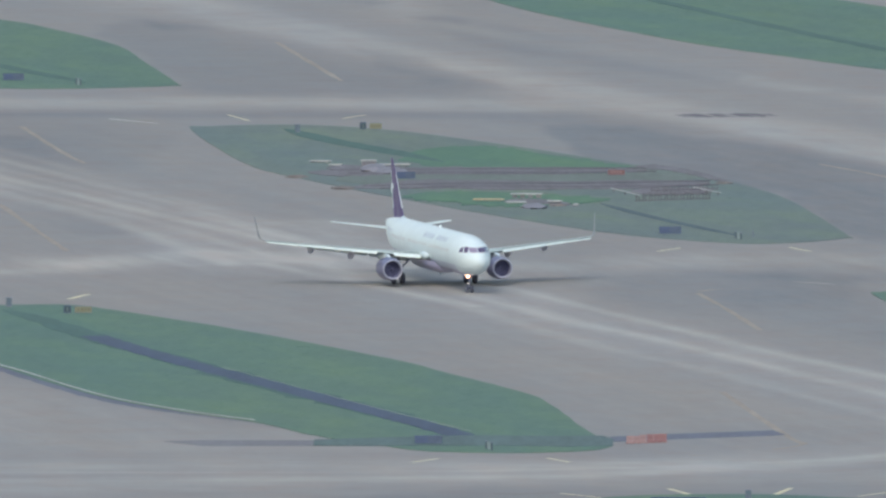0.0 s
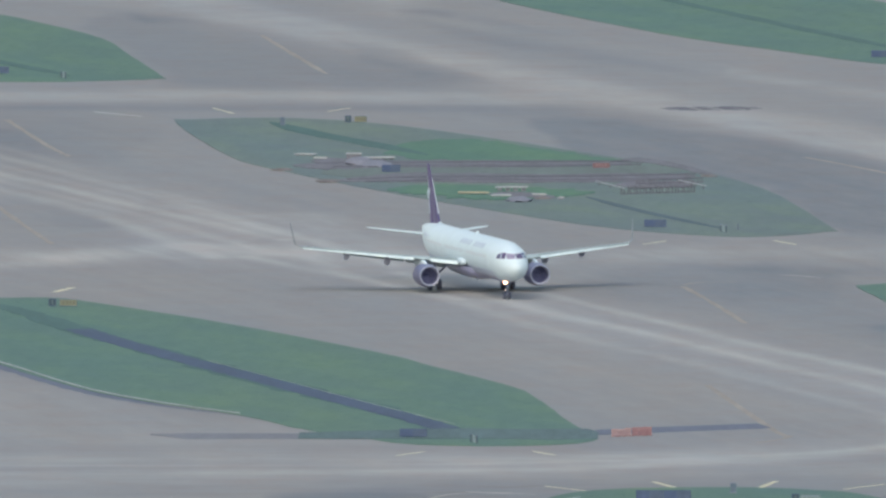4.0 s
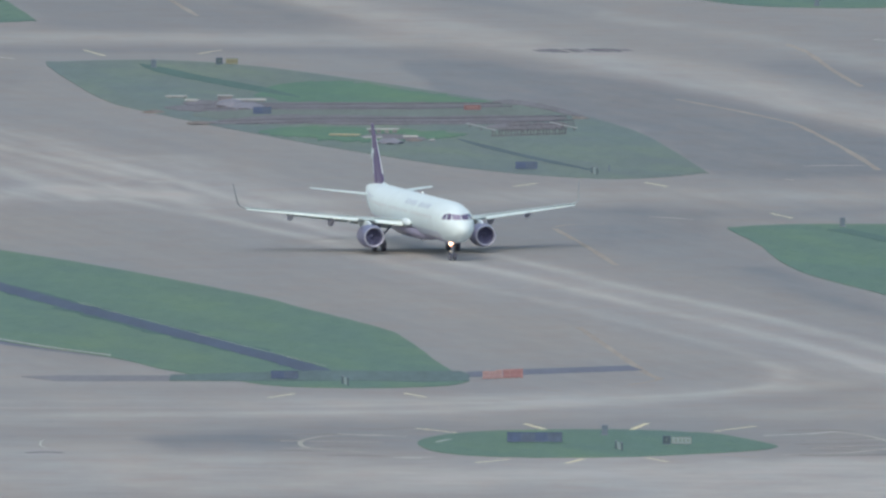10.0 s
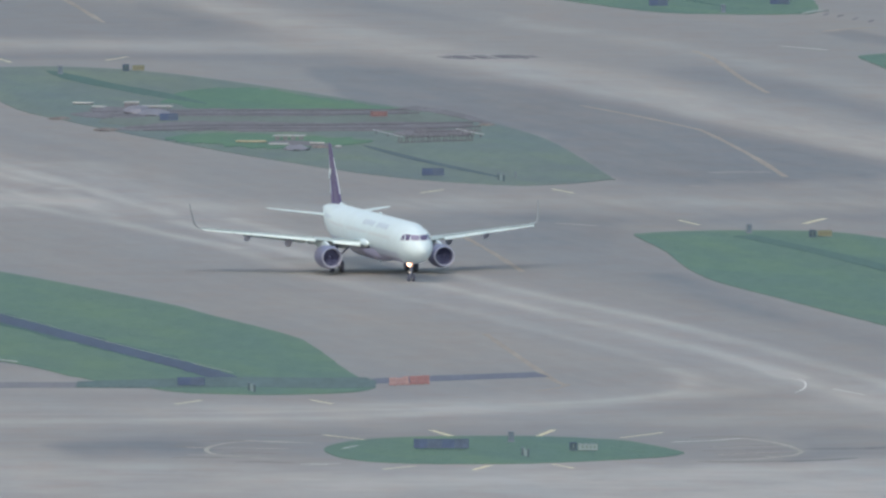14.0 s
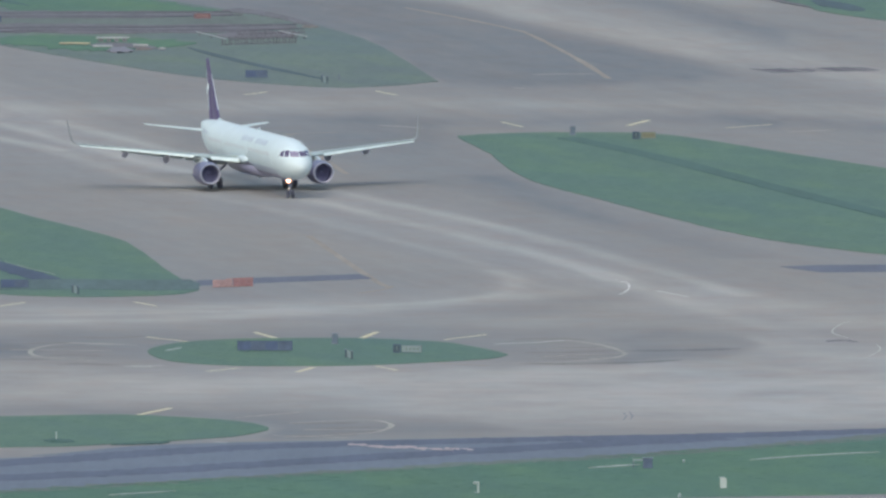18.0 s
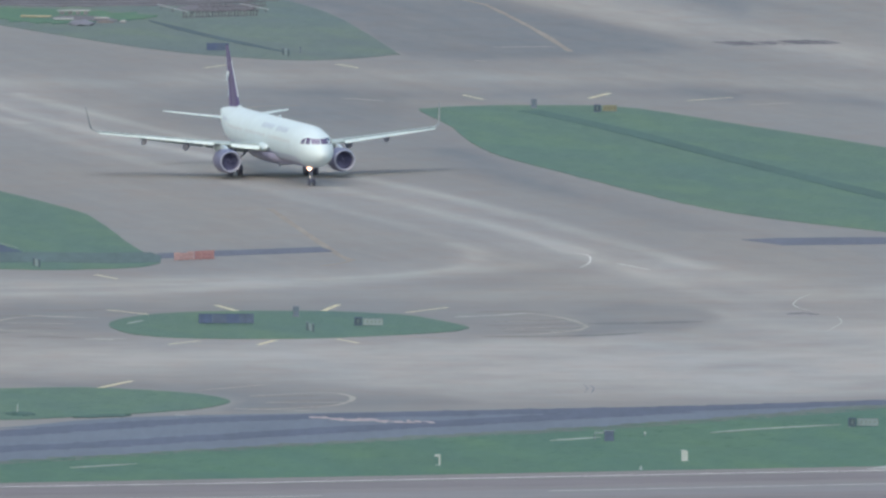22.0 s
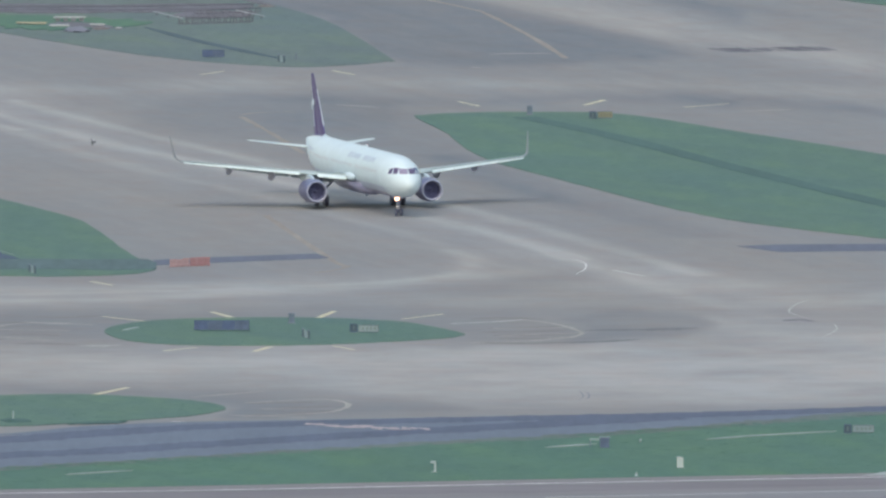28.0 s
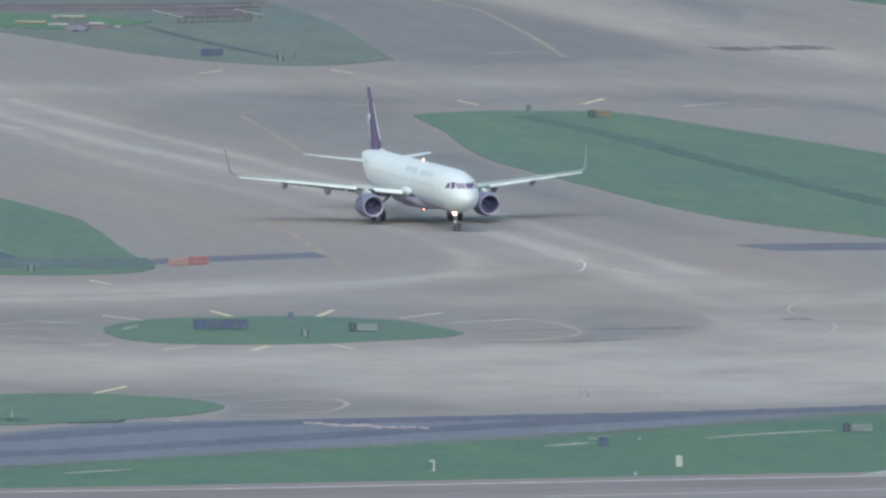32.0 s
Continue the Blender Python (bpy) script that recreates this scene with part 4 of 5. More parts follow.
def patch(s0, s1, p0, p1, off=0.012, n=4, m=4, slant=0.0):
    """A thin plate that follows the hull."""
    bm = bmesh.new()
    grid = [[[bm.verts.new(skin(s0 + (s1 - s0) * i / n + slant * j / m, p0 + (p1 - p0) * j / m, o)) for j in range(m + 1)] for i in range(n + 1)] for o in (-0.01, off)]
    for i in range(n):
        for j in range(m):
            bm.faces.new([grid[1][i][j], grid[1][i + 1][j], grid[1][i + 1][j + 1], grid[1][i][j + 1]])
    rim = [(i, 0) for i in range(n)] + [(n, j) for j in range(m)] + [(i, m) for i in range(n, 0, -1)] + [(0, j) for j in range(m, 0, -1)]
    for (a, b), (c, d) in zip(rim, rim[1:] + rim[:1]):
        bm.faces.new([grid[1][a][b], grid[1][c][d], grid[0][c][d], grid[0][a][b]])
    return bm


def hull_x(y, z):
    """How far behind the nose the hull reaches out to (y, z)."""
    lo, hi = 0.05, 6.0
    for _ in range(30):
        s = (lo + hi) / 2
        ry, rz, zc = body_at(s)
        lo, hi = (lo, s) if (y / ry) ** 2 + ((z - zc) / rz) ** 2 < 1 else (s, hi)
    return hi


def pane(side, y0, y1, zb0, zb1, zt0, zt1, lean=0.0, n=5):
    """A thin pane laid on the nose between two spans and heights; lean draws its top inwards."""
    bm = bmesh.new()
    layers = []
    for off in (-0.03, 0.02):
        rows = []
        for i in range(n + 1):
            u = i / n
            zb, zt = zb0 + (zb1 - zb0) * u, zt0 + (zt1 - zt0) * u
            row = []
            for j in range(n + 1):
                y, z = y0 + (y1 - y0) * u - lean * j / n, zb + (zt - zb) * j / n
                row.append(bm.verts.new((NOSE - hull_x(y, z) + off, side * y * (1 + off * 0.3), z + off * 0.4)))
            rows.append(row)
        layers.append(rows)
    for rows in layers:
        for a, b in zip(rows, rows[1:]):
            for j in range(n):
                bm.faces.new((a[j], a[j + 1], b[j + 1], b[j]))
    rim = [(i, 0) for i in range(n)] + [(n, j) for j in range(n)] + [(i, n) for i in range(n, 0, -1)] + [(0, j) for j in range(n, 0, -1)]
    for (a, b), (c, d) in zip(rim, rim[1:] + rim[:1]):
        bm.faces.new((layers[0][a][b], layers[0][c][d], layers[1][c][d], layers[1][a][b]))
    return bm


FOIL = [(1.0, 0.0), (0.8, 0.035), (0.55, 0.068), (0.3, 0.078), (0.12, 0.058), (0.03, 0.03), (0.0, 0.0), (0.03, -0.02), (0.12, -0.035), (0.3, -0.045), (0.55, -0.038), (0.8, -0.015)]


def foil(le, te, thick, up=(0, 0, 1), at=1.0):
    """Aerofoil ring between leading and trailing edge points."""
    le, te, up = Vector(le), Vector(te), Vector(up)
    c = (te - le).length
    return [le + (te - le) * (u * at) + up * (v * thick / 0.12 * c) for u, v in FOIL]


def wing_edges(y):
    """Leading edge x, trailing edge x and height at span y."""
    le = 5.1 - 0.515 * (y - 1.9)
    te = -2.0 - 0.03 * (y - 1.9) if y < 6.4 else -2.13 - 0.215 * (y - 6.4)
    return le, te, 3.0 + 0.093 * (y - 1.9)


def build_airliner():
    plane = empty("airliner", pose(0, 0, 0, 0, 0, HEADING), "white twin-engine airliner with purple tail and upturned wing tips taxiing", "airplane")
    # hull
    rings = [[(NOSE - s, ry * math.sin(a), zc + rz * math.cos(a)) for a in (2 * math.pi * i / 40 for i in range(40))] for s, ry, rz, zc in
             [(s, *body_at(s)) for s in sorted(set([b[0] for b in BODY] + [0.5, 1.2, 2.1, 3.2, 4.6, 10, 18, 27, 34, 36, 38, 40, 42]))]]
    hull = smooth(part("fuselage", loft(bmesh.new(), rings), WHITE, plane))
    for side in (1, -1):
        for y0, y1, zb0, zb1, zt0, zt1, lean in ((0.05, 0.84, 4.3, 4.29, 4.76, 4.79, 0.02), (0.99, 1.3, 4.27, 4.25, 4.84, 4.83, 0.2), (1.37, 1.62, 4.25, 4.25, 4.82, 4.66, 0.22)):
            smooth(part("windscreen_pane", pane(side, y0, y1, zb0, zb1, zt0, zt1, lean), GLASS_SKY if y0 < 0.5 and side < 0 else GLASS_DARK, hull, "dark cockpit window pane"))
        for i in range(44):
            s = 6.4 + i * 0.68
            if i in (14, 15, 29, 30):
                continue
            part("cabin_window", patch(s, s + 0.23, side * 73, side * 82, 0.012, 1, 2), WINDOW_HAZED, hull)
        for s in (5.0, 15.9, 26.5, 34.3):
            part("cabin_door", patch(s, s + 0.82, side * 64, side * 108, 0.016, 1, 6), WHITE, hull)
        # lettering bars of the livery
        for s, n, w in ((9.0, 4, 0.95), (15.2, 4, 0.95)):
            for k in range(n):
                part("letter_bar", patch(s + k * 1.25, s + k * 1.25 + w, side * 40, side * 57, 0.012, 2, 4), LETTER, hull)
        part("letter_bar", patch(34.2, 38.2, side * 62, side * 72, 0.012, 4, 2), LETTER, hull)
    # belly fairing
    rings = []
    for s, w, d in ((13.2, 0.3, 0.02), (14.2, 1.5, 0.16), (15.5, 2.05, 0.3), (18, 2.2, 0.36), (22, 2.2, 0.36), (25, 2.0, 0.3), (27, 1.4, 0.15), (28.3, 0.3, 0.02)):
        rings.append([(NOSE - s, w * math.sin(a), 2.7 - (0.95 + d) * math.cos(a)) for a in (math.pi * (-0.5 + i / 16) for i in range(17))])
    smooth(part("belly_fairing", loft(bmesh.new(), rings, closed=False, cap=False), BELLY, plane, "lilac grey belly fairing"), 60)
    smooth(part("belly_panel", patch(4.6, 36, 136, 224, 0.01, 24, 12), BELLY, hull, "lilac grey painted underside"), 60)
    # lilac band on both sides: the lower hull's shading put into colour
    for side in (1, -1):
        smooth(part("hull_shade_band", patch(3.4, 36.5, side * 115, side * 136.5, 0.007, 24, 6), HULL_SHADE, hull, "pale lilac band coloured as shade above the painted underside"), 60)
    # wings
    for side, word in ((1, "left"), (-1, "right")):
        rings = []
        for y in (0.6, 1.9, 3.5, 5.0, 6.4, 8.5, 11, 13.5, 15.5, 17.0):
            le, te, z = wing_edges(y)
            rings.append(foil((le, side * y, z), (te, side * y, z - 0.06 * (le - te)), 0.115 - 0.002 * y))
        w = smooth(part("wing", loft(bmesh.new(), rings), WING, plane))
        # upturned tip
        rings = []
        for k in range(15):
            u = k / 14
            bend = min(1.0, u * 2.6)
            ang = radians(6 + 76 * bend * bend * (3 - 2 * bend))
            if k == 0:
                y, z = 17.0, wing_edges(17.0)[2]
            else:
                step = 0.19
                y, z = y + step * math.cos(ang), z + step * math.sin(ang)
            le = wing_edges(17.0)[0] - 1.7 * u ** 0.9
            chord = 1.8 - 1.45 * u ** 0.35
            rings.append(foil((le, side * y, z), (le - chord, side * y, z), 0.07, (0, -side * math.sin(ang), math.cos(ang))))
        smooth(part("sharklet", loft(bmesh.new(), rings), TIPGREY, w, "thin grey upturned wing tip"))
        # slats, lowered
        for y0, y1 in ((2.5, 5.0), (6.6, 9.0), (9.06, 11.5), (11.56, 14.0), (14.06, 16.9)):
            rings = []
            for y in (y0, (y0 + y1) / 2, y1):
                le, te, z = wing_edges(y)
                c = 0.145 * (le - te)
                n = Vector((le + 0.30, side * y, z - 0.17))
                rings.append([n + Vector(p) * c for p in ((0, 0, 0), (-0.1, 0, 0.16), (-0.4, 0, 0.32), (-1.0, 0, 0.42), (-0.6, 0, 0.2), (-0.3, 0, 0.0), (-0.12, 0, -0.08))])
            smooth(part("slat", loft(bmesh.new(), rings), SLAT, w, "pale lowered leading-edge slat"))
            # a dark strip stands in for the shade in the slat's cove
            rings = []
            for y in (y0, y1):
                le, te, z = wing_edges(y)
                c = 0.145 * (le - te)
                a = Vector((le + 0.3 - 0.93 * c, side * y, z - 0.17 + 0.42 * c))
                rings.append([a + Vector(p) for p in ((0.06, 0, -0.05), (0.02, 0, 0.075), (-0.12, 0, 0.085), (-0.12, 0, -0.05))])
            part("slat_shade_strip", loft(bmesh.new(), rings), SLAT_SHADE, w, "dark strip drawn as the shade behind the lowered slat")
        # flaps, partly lowered
        for y0, y1 in ((2.2, 6.3), (6.5, 12.6)):
            rings = []
            for y in (y0, y1):
                le, te, z = wing_edges(y)
                c = 0.2 * (le - te)
                zt = z - 0.06 * (le - te) - 0.08
                rings.append(foil((te + 0.25, side * y, zt), (te + 0.25 - c * 0.95, side * y, zt - c * 0.3), 0.13))
            smooth(part("flap", loft(bmesh.new(), rings), WING, w))
        rings = []
        for y in (12.75, 16.0):
            le, te, z = wing_edges(y)
            zt = z - 0.06 * (le - te)
            rings.append(foil((te + 0.1, side * y, zt), (te - 0.55, side * y, zt - 0.04), 0.12))
        smooth(part("aileron", loft(bmesh.new(), rings), WING, w))
        for y in (3.9, 8.2, 12.2):
            le, te, z = wing_edges(y)
            rings = []
            big = 0.85 if y > 10 else 1.2
            for u, r in ((0, 0.03), (0.15, 0.17), (0.4, 0.26), (0.7, 0.22), (0.92, 0.11), (1, 0.02)):
                r *= big
                x = te + 1.5 - 2.9 * u
                zc = z - 0.06 * (le - te) - 0.28 - 0.35 * u
                rings.append([(x, side * y + r * 0.8 * math.cos(a), zc + r * 1.5 * math.sin(a)) for a in (2 * math.pi * i / 12 for i in range(12))])
            smooth(part("flap_track_fairing", loft(bmesh.new(), rings), FAIRING if y > 4 else WING, w))
        part("nav_light", boxbm(wing_edges(16.4)[0] - 0.15, wing_edges(16.4)[0] + 0.03, side * 16.4 - 0.1, side * 16.4 + 0.1, wing_edges(16.4)[2] - 0.05, wing_edges(16.4)[2] + 0.05, bevel=0.02), STEEL, w)
        # wing root light fairing
        bm = bmesh.new()
        bmesh.ops.create_uvsphere(bm, u_segments=16, v_segments=10, radius=1.0)
        bmesh.ops.transform(bm, matrix=Matrix.LocRotScale((4.4, side * 1.98, 3.12), None, (2.0, 0.34, 0.42)), verts=bm.verts)
        smooth(part("wing_root_fairing", bm, WHITE, plane))
        # engine
        ey, ez, ex = side * 5.72, 1.82, 0.8

        def ring(x, r, dz=0.0, n=36):
            return [(x + ex, ey + r * math.cos(2 * math.pi * i / n), ez + dz + r * math.sin(2 * math.pi * i / n)) for i in range(n)]
        nac = smooth(part("engine_cowl", loft(bmesh.new(), [ring(5.66, 1.036), ring(5.30, 1.111), ring(4.60, 1.164), ring(3.20, 1.159), ring(2.30, 1.045), ring(1.60, 0.883), ring(1.60, 0.817), ring(1.90, 0.760)], cap=False), PLUM, plane, "dull plum engine cowling"), 50)
        smooth(part("inlet_lip", loft(bmesh.new(), [ring(5.66, 1.038), ring(5.75, 1.007), ring(5.80, 0.969), ring(5.78, 0.902), ring(5.70, 0.864), ring(5.55, 0.845)], cap=False), LIP, nac, "dull lilac metal inlet lip"), 60)
        smooth(part("inlet_duct", loft(bmesh.new(), [ring(5.55, 0.845), ring(5.20, 0.836), ring(4.75, 0.836), ring(4.65, 0.827), ring(4.60, 0.380)], cap=False), INLET, nac), 50)
        bm = bmesh.new()
        for k in range(24):
            a = 2 * math.pi * k / 24
            rows = []
            for r, tw in ((0.25, 0.6), (0.52, 0.9), (0.82, 1.15)):
                rad = Vector((0, math.cos(a), math.sin(a)))
                tan = Vector((0, -math.sin(a), math.cos(a)))
                c = Vector((4.78 + ex, ey, ez)) + rad * r
                d = tan * math.sin(tw) * 0.13 + Vector((math.cos(tw) * 0.13, 0, 0))
                nn = rad.cross(d).normalized() * 0.012
                rows.append([c + d + nn, c - d + nn, c - d - nn, c + d - nn])
            loft(bm, rows)
        part("fan", bm, FANMETAL, nac, "dark metal fan blades")
        smooth(part("spinner", loft(bmesh.new(), [ring(5.20, 0.019, n=20), ring(5.10, 0.114, n=20), ring(4.90, 0.209, n=20), ring(4.75, 0.266, n=20)]), FANMETAL, nac), 50)
        smooth(part("core_nozzle", loft(bmesh.new(), [ring(1.60, 0.589), ring(0.90, 0.475), ring(0.30, 0.342), ring(0.30, 0.285), ring(-0.2, 0.048)]), HOT, nac), 50)
        rings = []
        for x, zt, zb, hw in ((5.4, 2.97, 2.92, 0.05), (4.3, 3.2, 2.72, 0.17), (2.4, 3.3, 2.5, 0.2), (1.2, 3.2, 2.5, 0.2), (-0.2, 3.0, 2.6, 0.14), (-1.0, 2.9, 2.75, 0.03)):
            rings.append([(x, ey - hw, zb), (x, ey - hw * 0.8, zt), (x, ey + hw * 0.8, zt), (x, ey + hw, zb)])
        smooth(part("pylon", loft(bmesh.new(), rings), WHITE, nac), 30)
        # tailplane
        rings = [foil((-16.3 - 0.72 * (y - 0.6), side * y, 4.66 + 0.105 * (y - 0.6)), (-20.4 - 0.26 * (y - 0.6), side * y, 4.64 + 0.105 * (y - 0.6)), 0.075) for y in (0.5, 2, 4, 5.8, 6.22)]
        tp = smooth(part("tailplane", loft(bmesh.new(), rings), SLAT, plane))
        rings = [foil((-20.2 - 0.26 * (y - 0.6), side * y, 4.65 + 0.105 * (y - 0.6)), (-21.2 - 0.26 * (y - 0.6), side * y, 4.63 + 0.105 * (y - 0.6)), 0.08) for y in (0.9, 5.8)]
        smooth(part("elevator", loft(bmesh.new(), rings), WING, tp))
    # fin and rudder
    def fin_edges(z):
        u = (z - 5.3) / (11.76 - 5.3)
        return -14.2 - 5.75 * u, -19.4 - 1.7 * u

    def fin_ring(z, a, b, thick=0.095):
        le, te = fin_edges(z)
        d = te - le
        return foil((le + d * a, 0, z), (le + d * b, 0, z), thick, (0, 1, 0))
    fin = smooth(part("fin", loft(bmesh.new(), [fin_ring(z, 0.0, 0.72) for z in (5.2, 6.5, 8, 9.5, 11, 11.6, 11.76)]), PURPLE, plane, "deep purple tail fin"))
    smooth(part("rudder", loft(bmesh.new(), [fin_ring(z, 0.70, 1.0, 0.1) for z in (5.75, 7, 8.6, 10, 11.7)]), PURPLE, fin, "purple rudder"))
    smooth(part("rudder_edge", loft(bmesh.new(), [fin_ring(z, 0.93, 1.02, 0.16) for z in (6.7, 7.6, 8.8, 9.8, 10.5)]), WHITE, fin, "pale edge strip on the rudder"))
    smooth(part("fin_leading_edge", loft(bmesh.new(), [[Vector(p) + Vector((0.05, 0, 0)) for p in fin_ring(z, -0.008, 0.045, 0.5)] for z in (6.9, 8, 9, 10.3)]), ALU, fin, "pale metal fin leading edge"))
    for side in (1, -1):
        bm = bmesh.new()
        a = [(-19.3, 9.25), (-19.75, 9.1), (-19.95, 8.75), (-19.75, 8.25), (-19.55, 8.55), (-19.2, 8.8)]
        loft(bm, [[(x, side * 0.1, z) for x, z in a], [(x, side * 0.2, z) for x, z in a]])
        part("tail_emblem", bm, WHITE, fin, "plain white emblem shape")
    # dorsal fillet
    rings = [[(x, -w, 5.75), (x, 0, 5.9 + h), (x, w, 5.75)] for x, w, h in ((-11.5, 0.02, 0.0), (-13.0, 0.1, 0.06), (-14.6, 0.18, 0.2), (-15.4, 0.2, 0.35))]
    smooth(part("dorsal_fillet", loft(bmesh.new(), rings), WHITE, plane), 30)
    # red beacons above and below the hull: steady lamps, flashed by an added turning shutter
    shutters = []
    for x, z, d in ((3.0, 5.86, 1), (3.0, 1.42, -1)):
        bm = bmesh.new()
        bmesh.ops.create_uvsphere(bm, u_segments=12, v_segments=8, radius=1.0)
        bmesh.ops.transform(bm, matrix=Matrix.LocRotScale((x, 0, z + d * 0.15), None, (0.022, 0.022, 0.07)), verts=bm.verts)
        smooth(part("beacon_lamp", bm, BEACON, hull, "glowing red beacon lamp"))
        part("beacon_base", tube(bmesh.new(), (x, 0, z - d * 0.1), (x, 0, z + d * 0.07), 0.13, 0.1), WHITE, hull)
        bm = bmesh.new()
        arc = [radians(SLOT + (360 - 2 * SLOT) * i / 28) for i in range(29)]
        for mi, shell in ((0, ((0.14, 0.06), (0.145, 0.12), (0.13, 0.24))), (1, ((0.13, 0.24), (0.12, 0.24), (0.135, 0.12), (0.13, 0.06), (0.14, 0.06)))):
            loft(bm, [[(r * math.cos(a), r * math.sin(a), d * h) for a in arc] for r, h in shell], cap=False, closed=False, mi=mi)
        loft(bm, [[(r * math.cos(2 * math.pi * i / 28), r * math.sin(2 * math.pi * i / 28), d * h) for i in range(28)] for r, h in ((0.13, 0.236), (0.1, 0.27), (0.03, 0.29))])
        shutters.append((smooth(part("flash_shutter", bm, [WHITE, LINING], hull, "added slotted shutter turning to time the beacon's flash")), x, z))

    # landing gear
    wheels = []

    def wheel(parent, x, y, r, w):
        n = 24
        def ring(yy, rr):
            return [(rr * math.cos(2 * math.pi * i / n), yy, rr * math.sin(2 * math.pi * i / n)) for i in range(n)]
        bm = bmesh.new()
        loft(bm, [ring(-w * 0.36, r * 0.56), ring(-w * 0.5, r * 0.72), ring(-w * 0.46, r * 0.9), ring(-w * 0.25, r), ring(w * 0.25, r), ring(w * 0.46, r * 0.9), ring(w * 0.5, r * 0.72), ring(w * 0.36, r * 0.56)], cap=False)
        for s in (-1, 1):
            loft(bm, [ring(s * w * 0.36, r * 0.57), ring(s * w * 0.30, r * 0.5), ring(s * w * 0.22, r * 0.3), ring(s * w * 0.34, r * 0.12)], mi=1)
        ob = smooth(part("wheel", bm, [RUBBER, RIM], parent, "black tyre on a grey metal rim"), 35)
        ob.location = (x, y, r)
        wheels.append((ob, x, y, r))

    bm = bmesh.new()
    tube(bm, (16.9, 0, 0.38), (16.9, 0, 1.2), 0.08)
    tube(bm, (16.9, 0, 1.1), (17.05, 0, 2.3), 0.13)
    tube(bm, (16.9, -0.36, 0.38), (16.9, 0.36, 0.38), 0.06)
    tube(bm, (16.95, 0, 1.5), (18.3, 0, 2.2), 0.06)
    tube(bm, (16.75, 0, 1.2), (16.6, 0, 0.85), 0.04)
    tube(bm, (16.6, 0, 0.85), (16.85, 0, 0.5), 0.04)
    gear = smooth(part("nose_gear", bm, STRUT, plane, "grey nose gear leg"), 40)
    for y in (-0.25, 0.25):
        wheel(gear, 16.9, y, 0.38, 0.22)
    for s in (-1, 1):
        part("gear_door", boxbm(15.8, 16.6, s * 0.4 - 0.02, s * 0.4 + 0.02, 1.6, 1.95, bevel=0.015), BELLY, gear)
    for y, z, r, m in ((-0.22, 1.74, 0.22, LAMP), (-0.2, 0.92, 0.07, LAMP_DIM)):
        bm = bmesh.new()
        tube(bm, (16.95, y, z), (17.12, y, z), r * 0.7, r, 16, mi=0)
        lens = bmesh.new()
        bmesh.ops.create_uvsphere(lens, u_segments=14, v_segments=8, radius=r)
        bmesh.ops.transform(lens, matrix=Matrix.LocRotScale((17.13, y, z), None, (0.45, 1, 1)), verts=lens.verts)
        part("lamp_housing", bm, STRUT, gear)
        smooth(part("lamp_lens", lens, m, gear, "glowing warm white landing lamp"))
    for side in (1, -1):
        y0 = side * 3.795
        bm = bmesh.new()
        tube(bm, (0, y0, 0.58), (0.0, y0, 1.5), 0.1)
        tube(bm, (0.0, y0, 1.4), (0.1, y0, 2.75), 0.16)
        tube(bm, (0, y0 - 0.5, 0.58), (0, y0 + 0.5, 0.58), 0.08)
        tube(bm, (0.05, y0, 1.35), (0.1, side * 2.35, 2.75), 0.1)
        tube(bm, (-0.2, y0, 1.5), (-0.35, y0, 1.05), 0.05)
        tube(bm, (-0.35, y0, 1.05), (-0.05, y0, 0.7), 0.05)
        gear = smooth(part("main_gear", bm, STRUT, plane, "grey main gear leg"), 40)
        for d in (-0.465, 0.465):
            wheel(gear, 0, y0 + d, 0.58, 0.42)
        part("gear_door", boxbm(-0.5, 0.5, y0 + side * 0.2, y0 + side * 0.24, 1.2, 2.7, bevel=0.015), FAIRING, gear)
    return plane, wheels, shutters


airliner, WHEELS, SHUTTERS = build_airliner()

# ---- signs, boxes and posts ----


def sign(kind, x, y, w, h, material, label, lift=0.18, turn=0.0, bars=None, bar_m=None, category="sign", thick=0.16):
    """A low airfield sign box: panel in a frame on two or more legs."""
    s = empty(kind, pose(x, y, 0.05, 0, 0, turn), label, category)
    count = max(1, round(w / 1.2)) if material is BACK else 1
    span = (w - 0.06) / count
    for i in range(count):
        a = -w / 2 + 0.03 + span * i
        part("panel", boxbm(a + 0.006, a + span - 0.006, -thick / 2, thick / 2, lift + 0.03, lift + h - 0.03, bevel=0.012), BACK_DULL if count > 1 and i % 2 else material, s)
    bm = bmesh.new()
    t = thick / 2 + 0.03
    for a, b, c, d in ((-w / 2, w / 2, lift + h - 0.04, lift + h), (-w / 2, w / 2, lift, lift + 0.04), (-w / 2, -w / 2 + 0.04, lift + 0.042, lift + h - 0.042), (w / 2 - 0.04, w / 2, lift + 0.042, lift + h - 0.042)):
        box(bm, a, b, -t, t, c, d)
    part("frame", bm, BACK if material in (BACK, BLACK) else STEEL, s)
    n = 2 if w < 2 else 4 if w > 4 else 3
    for i in range(n):
        px = -w / 2 + w * (i + 0.5) / n
        part("leg", tube(bmesh.new(), (px, 0, -0.12), (px, 0, lift + 0.02), 0.035, n=8), STEEL, s)
        part("foot_plate", boxbm(px - 0.12, px + 0.12, -0.12, 0.12, -0.04, 0.01, bevel=0.005), STEEL, s)
    for bx0, bx1, bz0, bz1 in bars or ():
        part("letter_bar", boxbm(bx0, bx1, -thick / 2 - 0.012, -thick / 2 + 0.004, lift + bz0, lift + bz1), bar_m, s)
    return s


